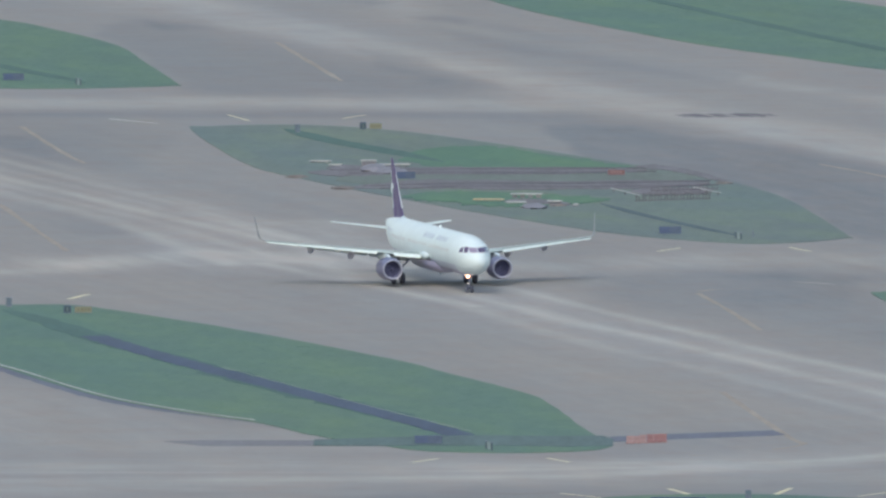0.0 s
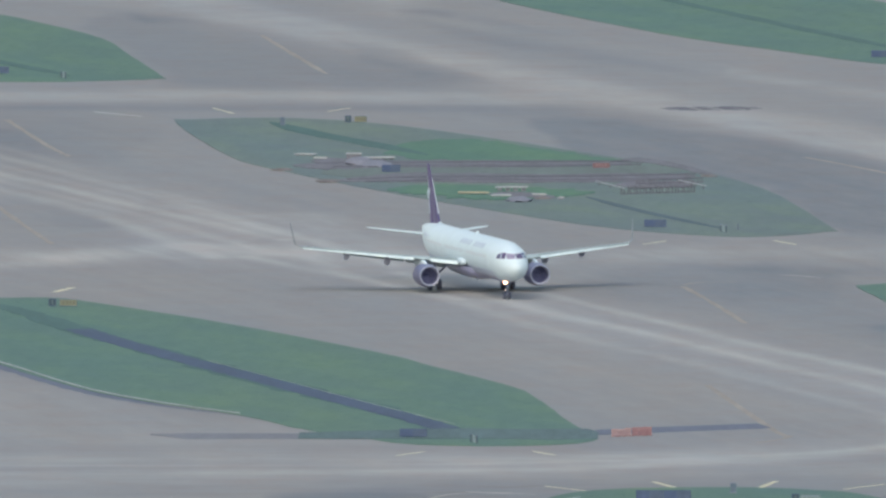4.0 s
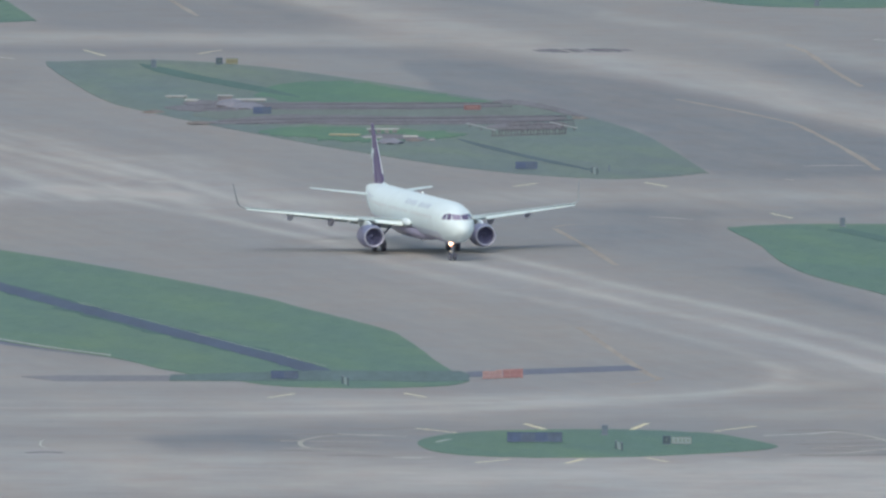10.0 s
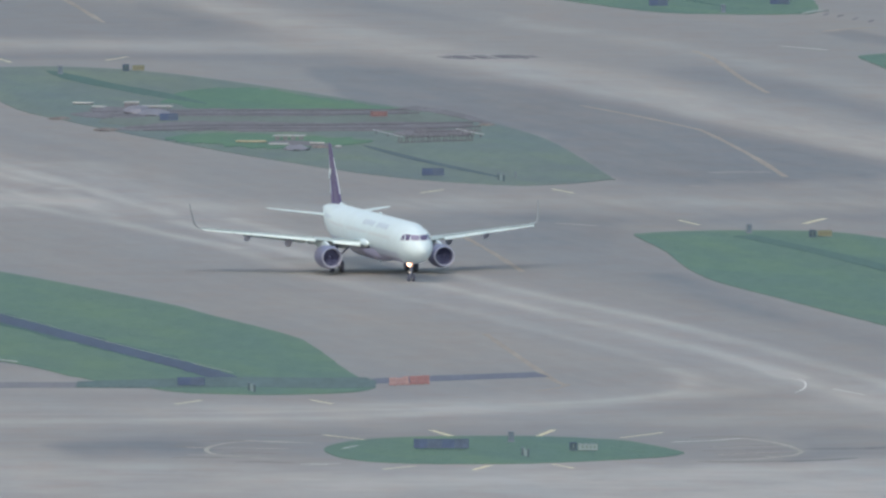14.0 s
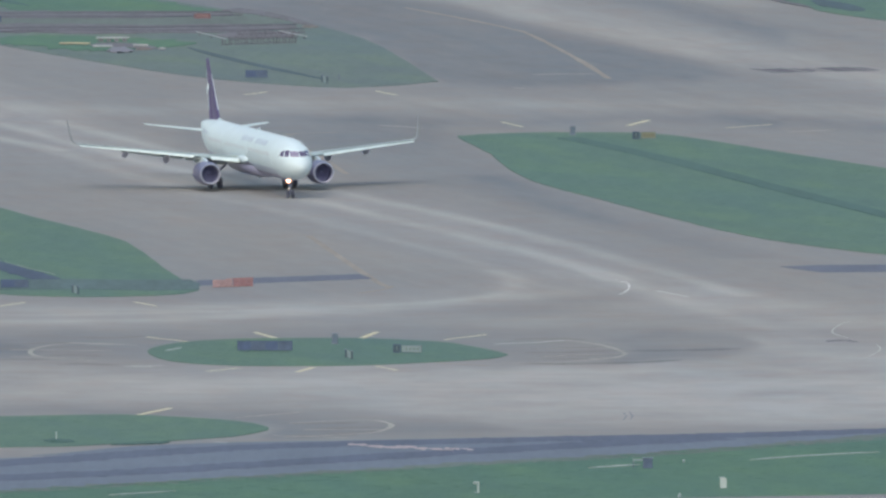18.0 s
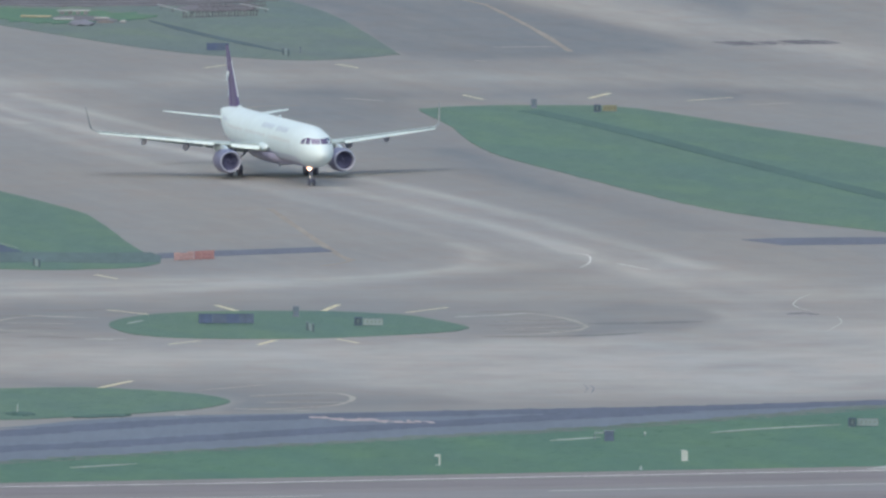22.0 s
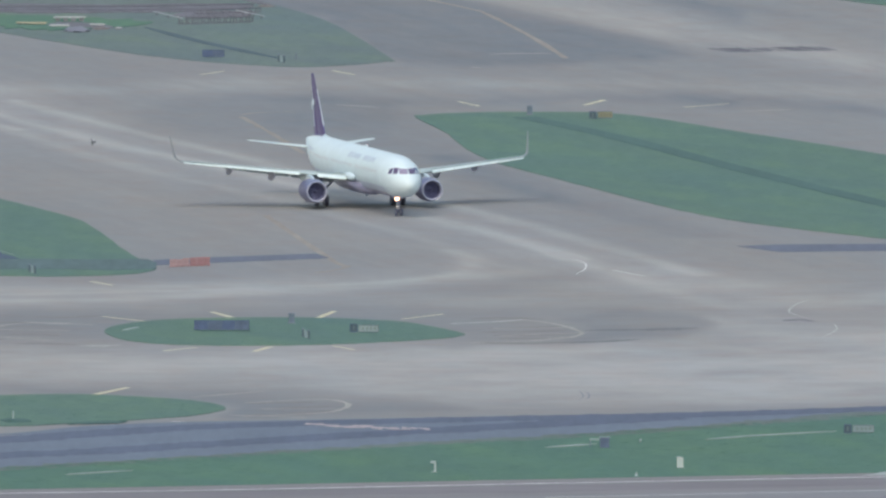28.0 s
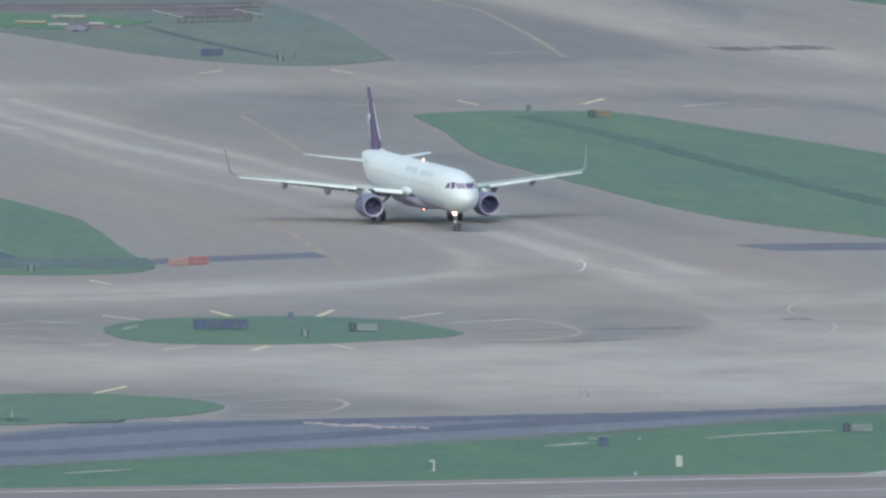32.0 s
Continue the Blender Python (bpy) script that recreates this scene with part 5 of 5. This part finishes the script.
DARK = "dark blue-grey back of a taxiway sign on grass"
for x, y, w, h in ((-44.2, -29.6, 2.55, 0.72), (-53.5, 433.3, 1.95, 0.72), (-24.1, 326, 2.3, 0.72), (-20.1, -122, 5.0, 0.85), (-101.9, 643.6, 2.4, 0.75), (-0.5, 682, 2.2, 0.75), (13.6, 685.9, 2.3, 0.75)):
    sign("sign_board", x, y, w, h, BACK, DARK if w < 4 else "long dark blue-grey back of a taxiway sign", lift=0.12)
for x, y, w in ((-83.6, 181.7, 0.75), (-59.9, 536.6, 0.72), (15.2, 213.6, 0.72), (-8.1, -124.6, 0.7), (35.0, -261, 0.65)):
    sign("location_sign", x, y, w, 0.72, BLACK, "small square black location sign beside the taxiway", lift=0.1,
         bars=((-0.05, 0.05, 0.18, 0.54),), bar_m=MARK_GREY)
for x, y, w in ((-82.0, 181.7, 1.75), (-58.5, 536.6, 1.4), (16.45, 214.4, 1.5)):
    sign("direction_sign", x, y, w, 0.66, SIGN_Y, "low yellow taxiway direction sign with dark marks", lift=0.1,
         bars=tuple((-w * 0.3 + i * w * 0.2, -w * 0.3 + i * w * 0.2 + 0.12, 0.2, 0.46) for i in range(4)), bar_m=MARK_DULL)
for x, y, w in ((-6.75, -124.6, 1.8), (36.35, -260.3, 1.85)):
    sign("direction_sign", x, y, w, 0.62, SIGN_W if y > -200 else CABINET_PALE, "pale grey taxiway sign with dark marks", lift=0.1,
         bars=tuple((-w * 0.32 + i * w * 0.2, -w * 0.32 + i * w * 0.2 + 0.16, 0.2, 0.42) for i in range(4)), bar_m=MARK_GREY)
sign("holding_sign", -30.8, 440, 1.9, 0.62, SIGN_R, "red holding position sign with pale marks", lift=0.15,
     bars=tuple((-0.55 + i * 0.32, -0.55 + i * 0.32 + 0.17, 0.2, 0.42) for i in range(4)), bar_m=BAR_WHITE)


def cabinet(x, y, w=0.55, h=0.95):
    c = empty("cabinet", pose(x, y, 0.05), "blue-grey metal equipment cabinet standing on the grass", "cabinet")
    part("plinth", boxbm(-w / 2 - 0.06, w / 2 + 0.06, -0.3, 0.3, -0.1, 0.08, bevel=0.01), STEEL, c)
    part("body", boxbm(-w / 2, w / 2, -0.24, 0.24, 0.08, h - 0.06, bevel=0.02), CABINET, c)
    part("lid", boxbm(-w / 2 - 0.04, w / 2 + 0.04, -0.28, 0.28, h - 0.06, h, bevel=0.015), STEEL, c)
    d = part("door", boxbm(-w / 2 + 0.05, w / 2 - 0.05, -0.262, -0.245, 0.14, h - 0.12, bevel=0.006), CABINET, c)
    part("handle", boxbm(w / 2 - 0.14, w / 2 - 0.11, -0.29, -0.263, 0.42, 0.56), STEEL, d)


for x, y in ((-89.8, 193.5), (-67.1, 530.5), (8.8, 221.6), (-13.8, -111), (7.0, 667.6), (34.2, 567.7)):
    cabinet(x, y)


def marker_pair(x, y):
    c = empty("marker_posts", pose(x, y, 0.05), "pair of short dark grey posts with pale side plates", "post")
    for dx, dy in ((-0.28, 1.2), (0.26, -1.2)):
        part("post", tube(bmesh.new(), (dx, dy, -0.1), (dx, dy, 0.72), 0.1, 0.09, 10), POST_DULL, c)
        part("cap", tube(bmesh.new(), (dx, dy, 0.72), (dx, dy, 0.8), 0.11, 0.05, 10), STEEL, c)
        part("plate", boxbm(dx + 0.11 if dx < 0 else dx - 0.35, dx + 0.3 if dx < 0 else dx - 0.11, dy - 0.03, dy + 0.03, 0.1, 0.66, bevel=0.01), CABINET_PALE, c)


for x, y in ((-12.4, -131.8), (-38.4, -37.3), (-16.9, 317.6), (-94.2, 634.6)):
    marker_pair(x, y)
c = empty("marker_post", pose(-15.4, 322, 0.05), "single short grey marker post on the grass", "post")
part("post", tube(bmesh.new(), (0, 0, -0.1), (0, 0, 0.6), 0.07, 0.06, 10), STEEL, c)
part("cap", tube(bmesh.new(), (0, 0, 0.6), (0, 0, 0.68), 0.1, 0.04, 10), CABINET, c)


def white_post(x, y, w, hook):
    c = empty("white_marker", pose(x, y, 0.05), "white painted marker post on the runway verge", "post")
    part("post", boxbm(w / 2 - 0.16 if hook else -w / 2, w / 2, -0.1, 0.1, -0.1, 0.86, bevel=0.03), POST_W, c)
    part("head", boxbm(-w / 2 - 0.08, w / 2 + (0.0 if hook else -0.12), -0.14, 0.14, 0.74 if hook else 0.87, 0.92 if hook else 0.93, bevel=0.03), POST_W, c)
    part("base", boxbm(-w / 2, w / 2 + 0.04, -0.2, 0.2, -0.08, 0.03, bevel=0.01), CONCRETE, c)


white_post(-0.8, -309, 0.42, True)
white_post(20.2, -303.5, 0.55, False)
c = empty("edge_light", pose(16.4, -314.3, 0.04), "small white runway edge light on a base", "light")
part("base", tube(bmesh.new(), (0, 0, -0.05), (0, 0, 0.12), 0.16, 0.12, 12), POST_W, c)
part("globe", tube(bmesh.new(), (0, 0, 0.12), (0, 0, 0.33), 0.09, 0.05, 12), POST_W, c)
c = empty("edge_light", pose(17, -272.4, 0.05), "small white light on a short stem in the grass", "light")
part("stem", tube(bmesh.new(), (0, 0, -0.05), (0, 0, 0.22), 0.04, 0.04, 8), STEEL, c)
part("globe", tube(bmesh.new(), (0, 0, 0.2), (0, 0, 0.36), 0.1, 0.06, 12), POST_W, c)
c = empty("equipment_box", pose(13.9, -278.4, 0.05), "dark blue-grey equipment box with a pale side arm", "box")
part("body", boxbm(-0.42, 0.4, -0.35, 0.35, 0.0, 0.85, bevel=0.03), BACK_DULL, c)
part("lid", boxbm(-0.5, 0.5, -0.4, 0.4, 0.85, 0.9, bevel=0.015), STEEL, c)
part("arm", boxbm(-1.3, -0.46, -0.05, 0.05, 0.62, 0.78, bevel=0.02), SIGN_W, c)
part("arm_leg", tube(bmesh.new(), (-1.25, 0, -0.1), (-1.25, 0, 0.62), 0.04, n=8), STEEL, c)
c = empty("small_beacon", pose(-37.4, -244.2, 0.05), "thin grey mast on a low dark base", "mast")
part("mast", tube(bmesh.new(), (0, 0, 0), (0, 0, 0.85), 0.06, 0.045, 8), POST_W, c)
bm = bmesh.new()
bmesh.ops.create_icosphere(bm, subdivisions=3, radius=1.0)
for v in bm.verts:
    k = 1 + 0.35 * noise.noise(v.co * 2.7)
    v.co = Vector((v.co.x * 1.3 * k + 0.25, v.co.y * 2.2 * k, max(-0.1, v.co.z * 0.2 * k)))
smooth(part("base", bm, DAMP, c, "low dark mound at the mast's foot"), 60)
ribbon("damp_patch", [(-32.5, -248.6), (-29.5, -246), (-27.5, -245.5)], 2.6, 0.095, DAMP, "dark damp patch in the grass", "grass", wob=0.9, taper=True, steps=8, thick=0.06)

# red plastic barriers, pushed together on the cross strip
for i in range(6):
    x = -25.35 + 0.62 * i + (0.06 if i > 2 else 0.0)
    b = empty("barrier", pose(x, -27.2 + 0.4 * i, 0.02, 0, 0, 5 * math.sin(i * 2.1)), "red plastic water-filled barrier on dark asphalt" if i > 2 else "sun-faded pinkish plastic barrier on dark asphalt", "barrier", "row of red barriers")
    m, k = (BAR_RED, 1.0) if i > 2 else (BAR_WHITE, 0.9 + 0.08 * math.sin(i * 4))
    rings = [[(-0.3, -d, z * k), (0.3, -d, z * k), (0.3, d, z * k), (-0.3, d, z * k)] for z, d in ((0.02, 0.26), (0.2, 0.25), (0.34, 0.12), (0.74, 0.09), (0.8, 0.06))]
    part("body", loft(bmesh.new(), rings), m, b)
    for dx in (-0.22, 0.22):
        part("foot", boxbm(dx - 0.1, dx + 0.1, -0.29, 0.29, -0.02, 0.05, bevel=0.01), BAR_RED, b)
    part("peg", tube(bmesh.new(), (0.28, 0, 0.3), (0.28, 0, 0.86 * k), 0.03, n=8), BAR_RED, b)

# ---- building site in the far island ----
sheet("grass_patch", [(-53.4, 398.3), (-50.2, 407.3), (-45.4, 408.5), (-36.8, 400.7), (-30.7, 395.2), (-35.4, 382.9), (-42.6, 379.5), (-49.4, 389.4)], 0.128, GRASS_LUSH, "bright green lush grass beside stacked slabs", "grass", ragged=1.0, steps=8)
sheet("grass_patch", [(-54.4, 473), (-52, 497), (-44.7, 500), (-36.8, 480), (-30.6, 461), (-28.0, 456), (-40.3, 456.5), (-50, 459)], 0.092, GRASS_LUSH, "bright green lush grass along the trench", "grass", ragged=1.3, steps=10)
for i, (pts, w, m, label) in enumerate((([(-61, 433), (-50, 437), (-36, 436), (-22, 438)], 34.0, BARE, "thin greyish grass over disturbed ground"),
                         ([(-64.4, 447), (-60, 446), (-52, 450), (-39, 450.4), (-27.6, 452)], 14.0, SOIL, "brown soil strip of a filled trench"),
                         ([(-59, 417), (-51, 423), (-39, 421), (-29, 423), (-20.5, 426)], 17.0, SOIL, "brown soil strip of a filled trench"),
                         ([(-62, 451), (-52, 453.5), (-39, 454.5), (-27.8, 456)], 3.2, DARK_SOIL, "dark wet line along a filled trench"),
                         ([(-60, 444), (-50, 446.5), (-38, 446), (-26.5, 449)], 3.4, DARK_SOIL, "dark wet line along a filled trench"),
                         ([(-58, 418), (-49, 424), (-38, 424.5), (-28, 427), (-20.5, 430)], 3.2, DARK_SOIL, "dark wet line along a filled trench"),
                         ([(-56, 414), (-46, 418.5), (-36, 418), (-27, 419), (-19.6, 422)], 3.0, DARK_SOIL, "dark wet line along a filled trench"),
                         ([(-29, 409), (-24, 410), (-20.2, 412)], 13.0, SOIL, "grey-brown soil patch under steel rods"),
                         ([(-54, 454), (-58, 455), (-62.5, 456)], 12.0, SOIL, "grey-brown soil patch beside concrete slabs"),
                         ([(-28.8, 458.8), (-25.7, 456.5), (-22.2, 445), (-18.3, 426.8)], 9.0, SOIL, "purplish soil along the island's edge"),
                         ([(-42.4, 389), (-39, 389), (-35.2, 384)], 9.0, SOIL, "dark reddish soil patch under slabs"))):
    ribbon("soil_strip", pts, w, (0.10 if m is BARE else 0.118 if m is SOIL else 0.15) + 0.004 * (i % 6), m, label, "soil", wob=0.12 if m is BARE else 0.3, taper=True, steps=4 if m is BARE else 10, thick=0.08, across=(0, 1))


def mound(x, y, lx, ly, h):
    bm = bmesh.new()
    bmesh.ops.create_icosphere(bm, subdivisions=3, radius=1.0)
    for v in bm.verts:
        k = 1 + 0.3 * noise.noise(v.co * 2.3 + Vector((x, y, 0)))
        v.co = Vector((v.co.x * lx * k, v.co.y * ly * k, max(-0.1, v.co.z * h * k)))
    ob = smooth(part("soil_mound", bm, CLAY), 60)
    ob.location = (x, y, 0.05)
    tagged(ob, "low reddish heap of dug clay soil", "soil")


tarp = worn("grey_tarpaulin", (0.2, 0.205, 0.245), 0.8, 0.2, 1.0, 1.0)
for (x, y), lx, ly, h in (((-57.3, 450.4), 1.5, 4.0, 0.75), ((-55.4, 447), 1.7, 4.0, 0.5), ((-39, 377.5), 1.4, 3.0, 0.42)):
    bm = bmesh.new()
    bmesh.ops.create_icosphere(bm, subdivisions=3, radius=1.0)
    for v in bm.verts:
        k = 1 + 0.3 * noise.noise(v.co * 2.1 + Vector((x, y, 3)))
        v.co = Vector((v.co.x * lx * k, v.co.y * ly * k, max(-0.1, v.co.z * h * k)))
    ob = smooth(part("covered_heap", bm, tarp), 60)
    ob.location = (x, y, 0.1)
    tagged(ob, "low heap of material under a grey tarpaulin", "heap")
for a in ((-65.3, 438, 1.2, 1.2, 0.25), (-60, 415.5, 1.3, 1.6, 0.27), (-36.5, 381, 0.9, 1.0, 0.25), (-19, 426, 1.0, 1.5, 0.2)):
    mound(*a)


def slab_stack(x, y, length, h, material, label, turn=0.0, name="slab_stack"):
    s = empty(name, pose(x, y, 0.06, 0, 0, turn), label, "slab")
    n = max(3, int(length / 0.7))
    for i in range(n):
        px = -length / 2 + length * (i + 0.5) / n
        part("sleeper", boxbm(px - 0.24, px + 0.24, -0.5 + 0.05 * (i % 2), 0.5, -0.05, h - 0.1), tarp, s)
    for i in range(3):
        k = 0.1 * math.sin(i * 2.3 + x)
        part("slab", boxbm(-length / 2 + k, length / 2 + k, -0.6 + 0.42 * i, -0.2 + 0.42 * i, h - 0.1, h + 0.015 * i, bevel=0.015), material, s)


for x, y, l, h, m, t in ((-63.4, 468, 2.2, 0.2, CONCRETE, -16), (-61.6, 461, 1.5, 0.16, CONCRETE, -20), (-58.0, 461, 1.6, 0.62, CONCRETE, 0), (-55.2, 460, 3.3, 0.26, CONCRETE, 2), (-40.0, 396, 3.4, 0.5, CONCRETE, 0), (-41.0, 385.5, 2.0, 0.2, CONCRETE, 6), (-36.9, 385.5, 1.5, 0.3, CONCRETE, 0), (-34.6, 381, 0.5, 0.2, CONCRETE, 0)):
    slab_stack(x, y, l, h, m, "stack of pale concrete slabs on dark sleepers", t)
slab_stack(-44.0, 390.0, 3.2, 0.24, TIMBER, "stack of yellow timber boards on sleepers", -10, "board_stack")
for x0, y0, x1, y1 in ((-31.1, 409.5, -27.9, 396), (-22.3, 411.7, -19.2, 400.5)):
    r = empty("rail", pose((x0 + x1) / 2, (y0 + y1) / 2, 0.06), "pale timber guard rail lying along steel rods", "rail")
    part("bar", tube(bmesh.new(), ((x0 - x1) / 2, (y0 - y1) / 2, 0.35), ((x1 - x0) / 2, (y1 - y0) / 2, 0.35), 0.06, n=8), CONCRETE, r)
    for u in (-0.4, 0, 0.4):
        part("support", tube(bmesh.new(), ((x1 - x0) * u, (y1 - y0) * u, -0.1), ((x1 - x0) * u, (y1 - y0) * u, 0.35), 0.05, n=8), RUST, r)
for (ax, ay), (bx, by), n, h in (((-28.2, 389.4), (-20.4, 394), 24, 0.62), ((-27.5, 399), (-20.3, 403), 24, 0.45), ((-26.7, 409), (-19.6, 413), 24, 0.42)):
    cage = empty("rod_row", pose(ax, ay, 0.06), "row of upright rusty reinforcing rods in soil", "rods", "rows of reinforcing rods")
    part("tie_bar", tube(bmesh.new(), (0, 0, 0.12), (bx - ax, by - ay, 0.12), 0.04, n=6), RUST, cage)
    for i in range(n):
        u = i / (n - 1)
        k = 0.08 * math.sin(i * 3.7)
        part("rod", tube(bmesh.new(), ((bx - ax) * u, (by - ay) * u, -0.1), ((bx - ax) * u + k, (by - ay) * u, h + k), 0.055 if h > 0.6 else 0.035, n=6), RUST, cage)

# pale slab edge in the far right island
slab_stack(41.5, 517, 5.0, 0.5, CONCRETE, "pale concrete slabs on the far grass", -8)

# ---- bird ----


def build_bird():
    b = empty("bird", pose(0, 0, 0), "small dark swallow-like bird in flight", "bird")
    rings = [[(x, r * math.cos(a), r * math.sin(a)) for a in (2 * math.pi * i / 10 for i in range(10))] for x, r in ((0.11, 0.004), (0.09, 0.018), (0.04, 0.03), (-0.03, 0.026), (-0.08, 0.01), (-0.1, 0.004))]
    smooth(part("body", loft(bmesh.new(), rings), FEATHER, b))
    for s in (1, -1):
        rings = [[(x + c / 2, s * y, z), (x, s * y, z + 0.006), (x - c / 2, s * y, z), (x, s * y, z - 0.004)] for y, x, z, c in ((0.0, 0.03, 0.0, 0.06), (0.045, 0.035, 0.025, 0.055), (0.09, 0.015, 0.04, 0.04), (0.13, -0.03, 0.035, 0.01))]
        part("wing", loft(bmesh.new(), rings), FEATHER, b)
    part("tail", loft(bmesh.new(), [[(-0.09, -0.01, 0), (-0.09, 0.01, 0), (-0.09, 0, 0.004)], [(-0.16, -0.03, 0), (-0.16, 0.03, 0), (-0.15, 0, 0.004)]]), FEATHER, b)
    return b


bird = build_bird()
BIRD = [(t, pose(x, -2001.6, z, roll, 0, 240)) for t, x, z, roll in ((0, 183.0, 219.0, 0), (25, 10.6, 136.4, 0), (27, -3.2, 129.7, 60), (27.5, -6.67, 128.08, 82), (27.8, -8.72, 127.09, 92), (28.0, -11.02, 126.54, 96), (28.1, -12.44, 126.36, 80), (29, -26, 125.0, 0), (32, -72, 122.0, 0))]

# ---- what moves ----
TAXI = [(0, -47.56, 236.6), (2, -44.68, 224.74), (4, -41.95, 213.16), (6, -39.3, 202.1), (8, -36.72, 191.2), (10, -34.12, 179.8), (12, -31.46, 167.8), (14, -28.74, 155.4), (16, -25.95, 143.2),
        (18, -23.08, 131.2), (20, -20.12, 119.2), (22, -17.1, 106.5), (24, -14.04, 93.5), (26, -11.0, 80.9), (28, -8.08, 68.3), (30, -5.2, 55.5), (32, -2.45, 43.0)]


def rolled(t):
    """Metres rolled since the start."""
    s = 0.0
    for (t0, x0, y0), (t1, x1, y1) in zip(TAXI, TAXI[1:]):
        d = math.hypot(x1 - x0, y1 - y0)
        if t <= t1:
            return s + d * (t - t0) / (t1 - t0)
        s += d
    return s


def motions():
    walk(airliner, [(t, pose(x, y, 0.0, 0, 0, HEADING)) for t, x, y in TAXI])
    for ob, x, y, r in WHEELS:
        n = int(math.degrees(rolled(32) / r) / 75) + 1
        walk(ob, [(32 * i / n, pose(x, y, r, 0, math.degrees(rolled(32 * i / n) / r), 0)) for i in range(n + 1)])
    for ob, x, z in SHUTTERS:
        walk(ob, [(i * 0.2, pose(x, 0, z, 0, 0, -13 + 360 * (i * 0.2 - 32.01) / 1.0935)) for i in range(161)])
    walk(bird, BIRD)


motions()
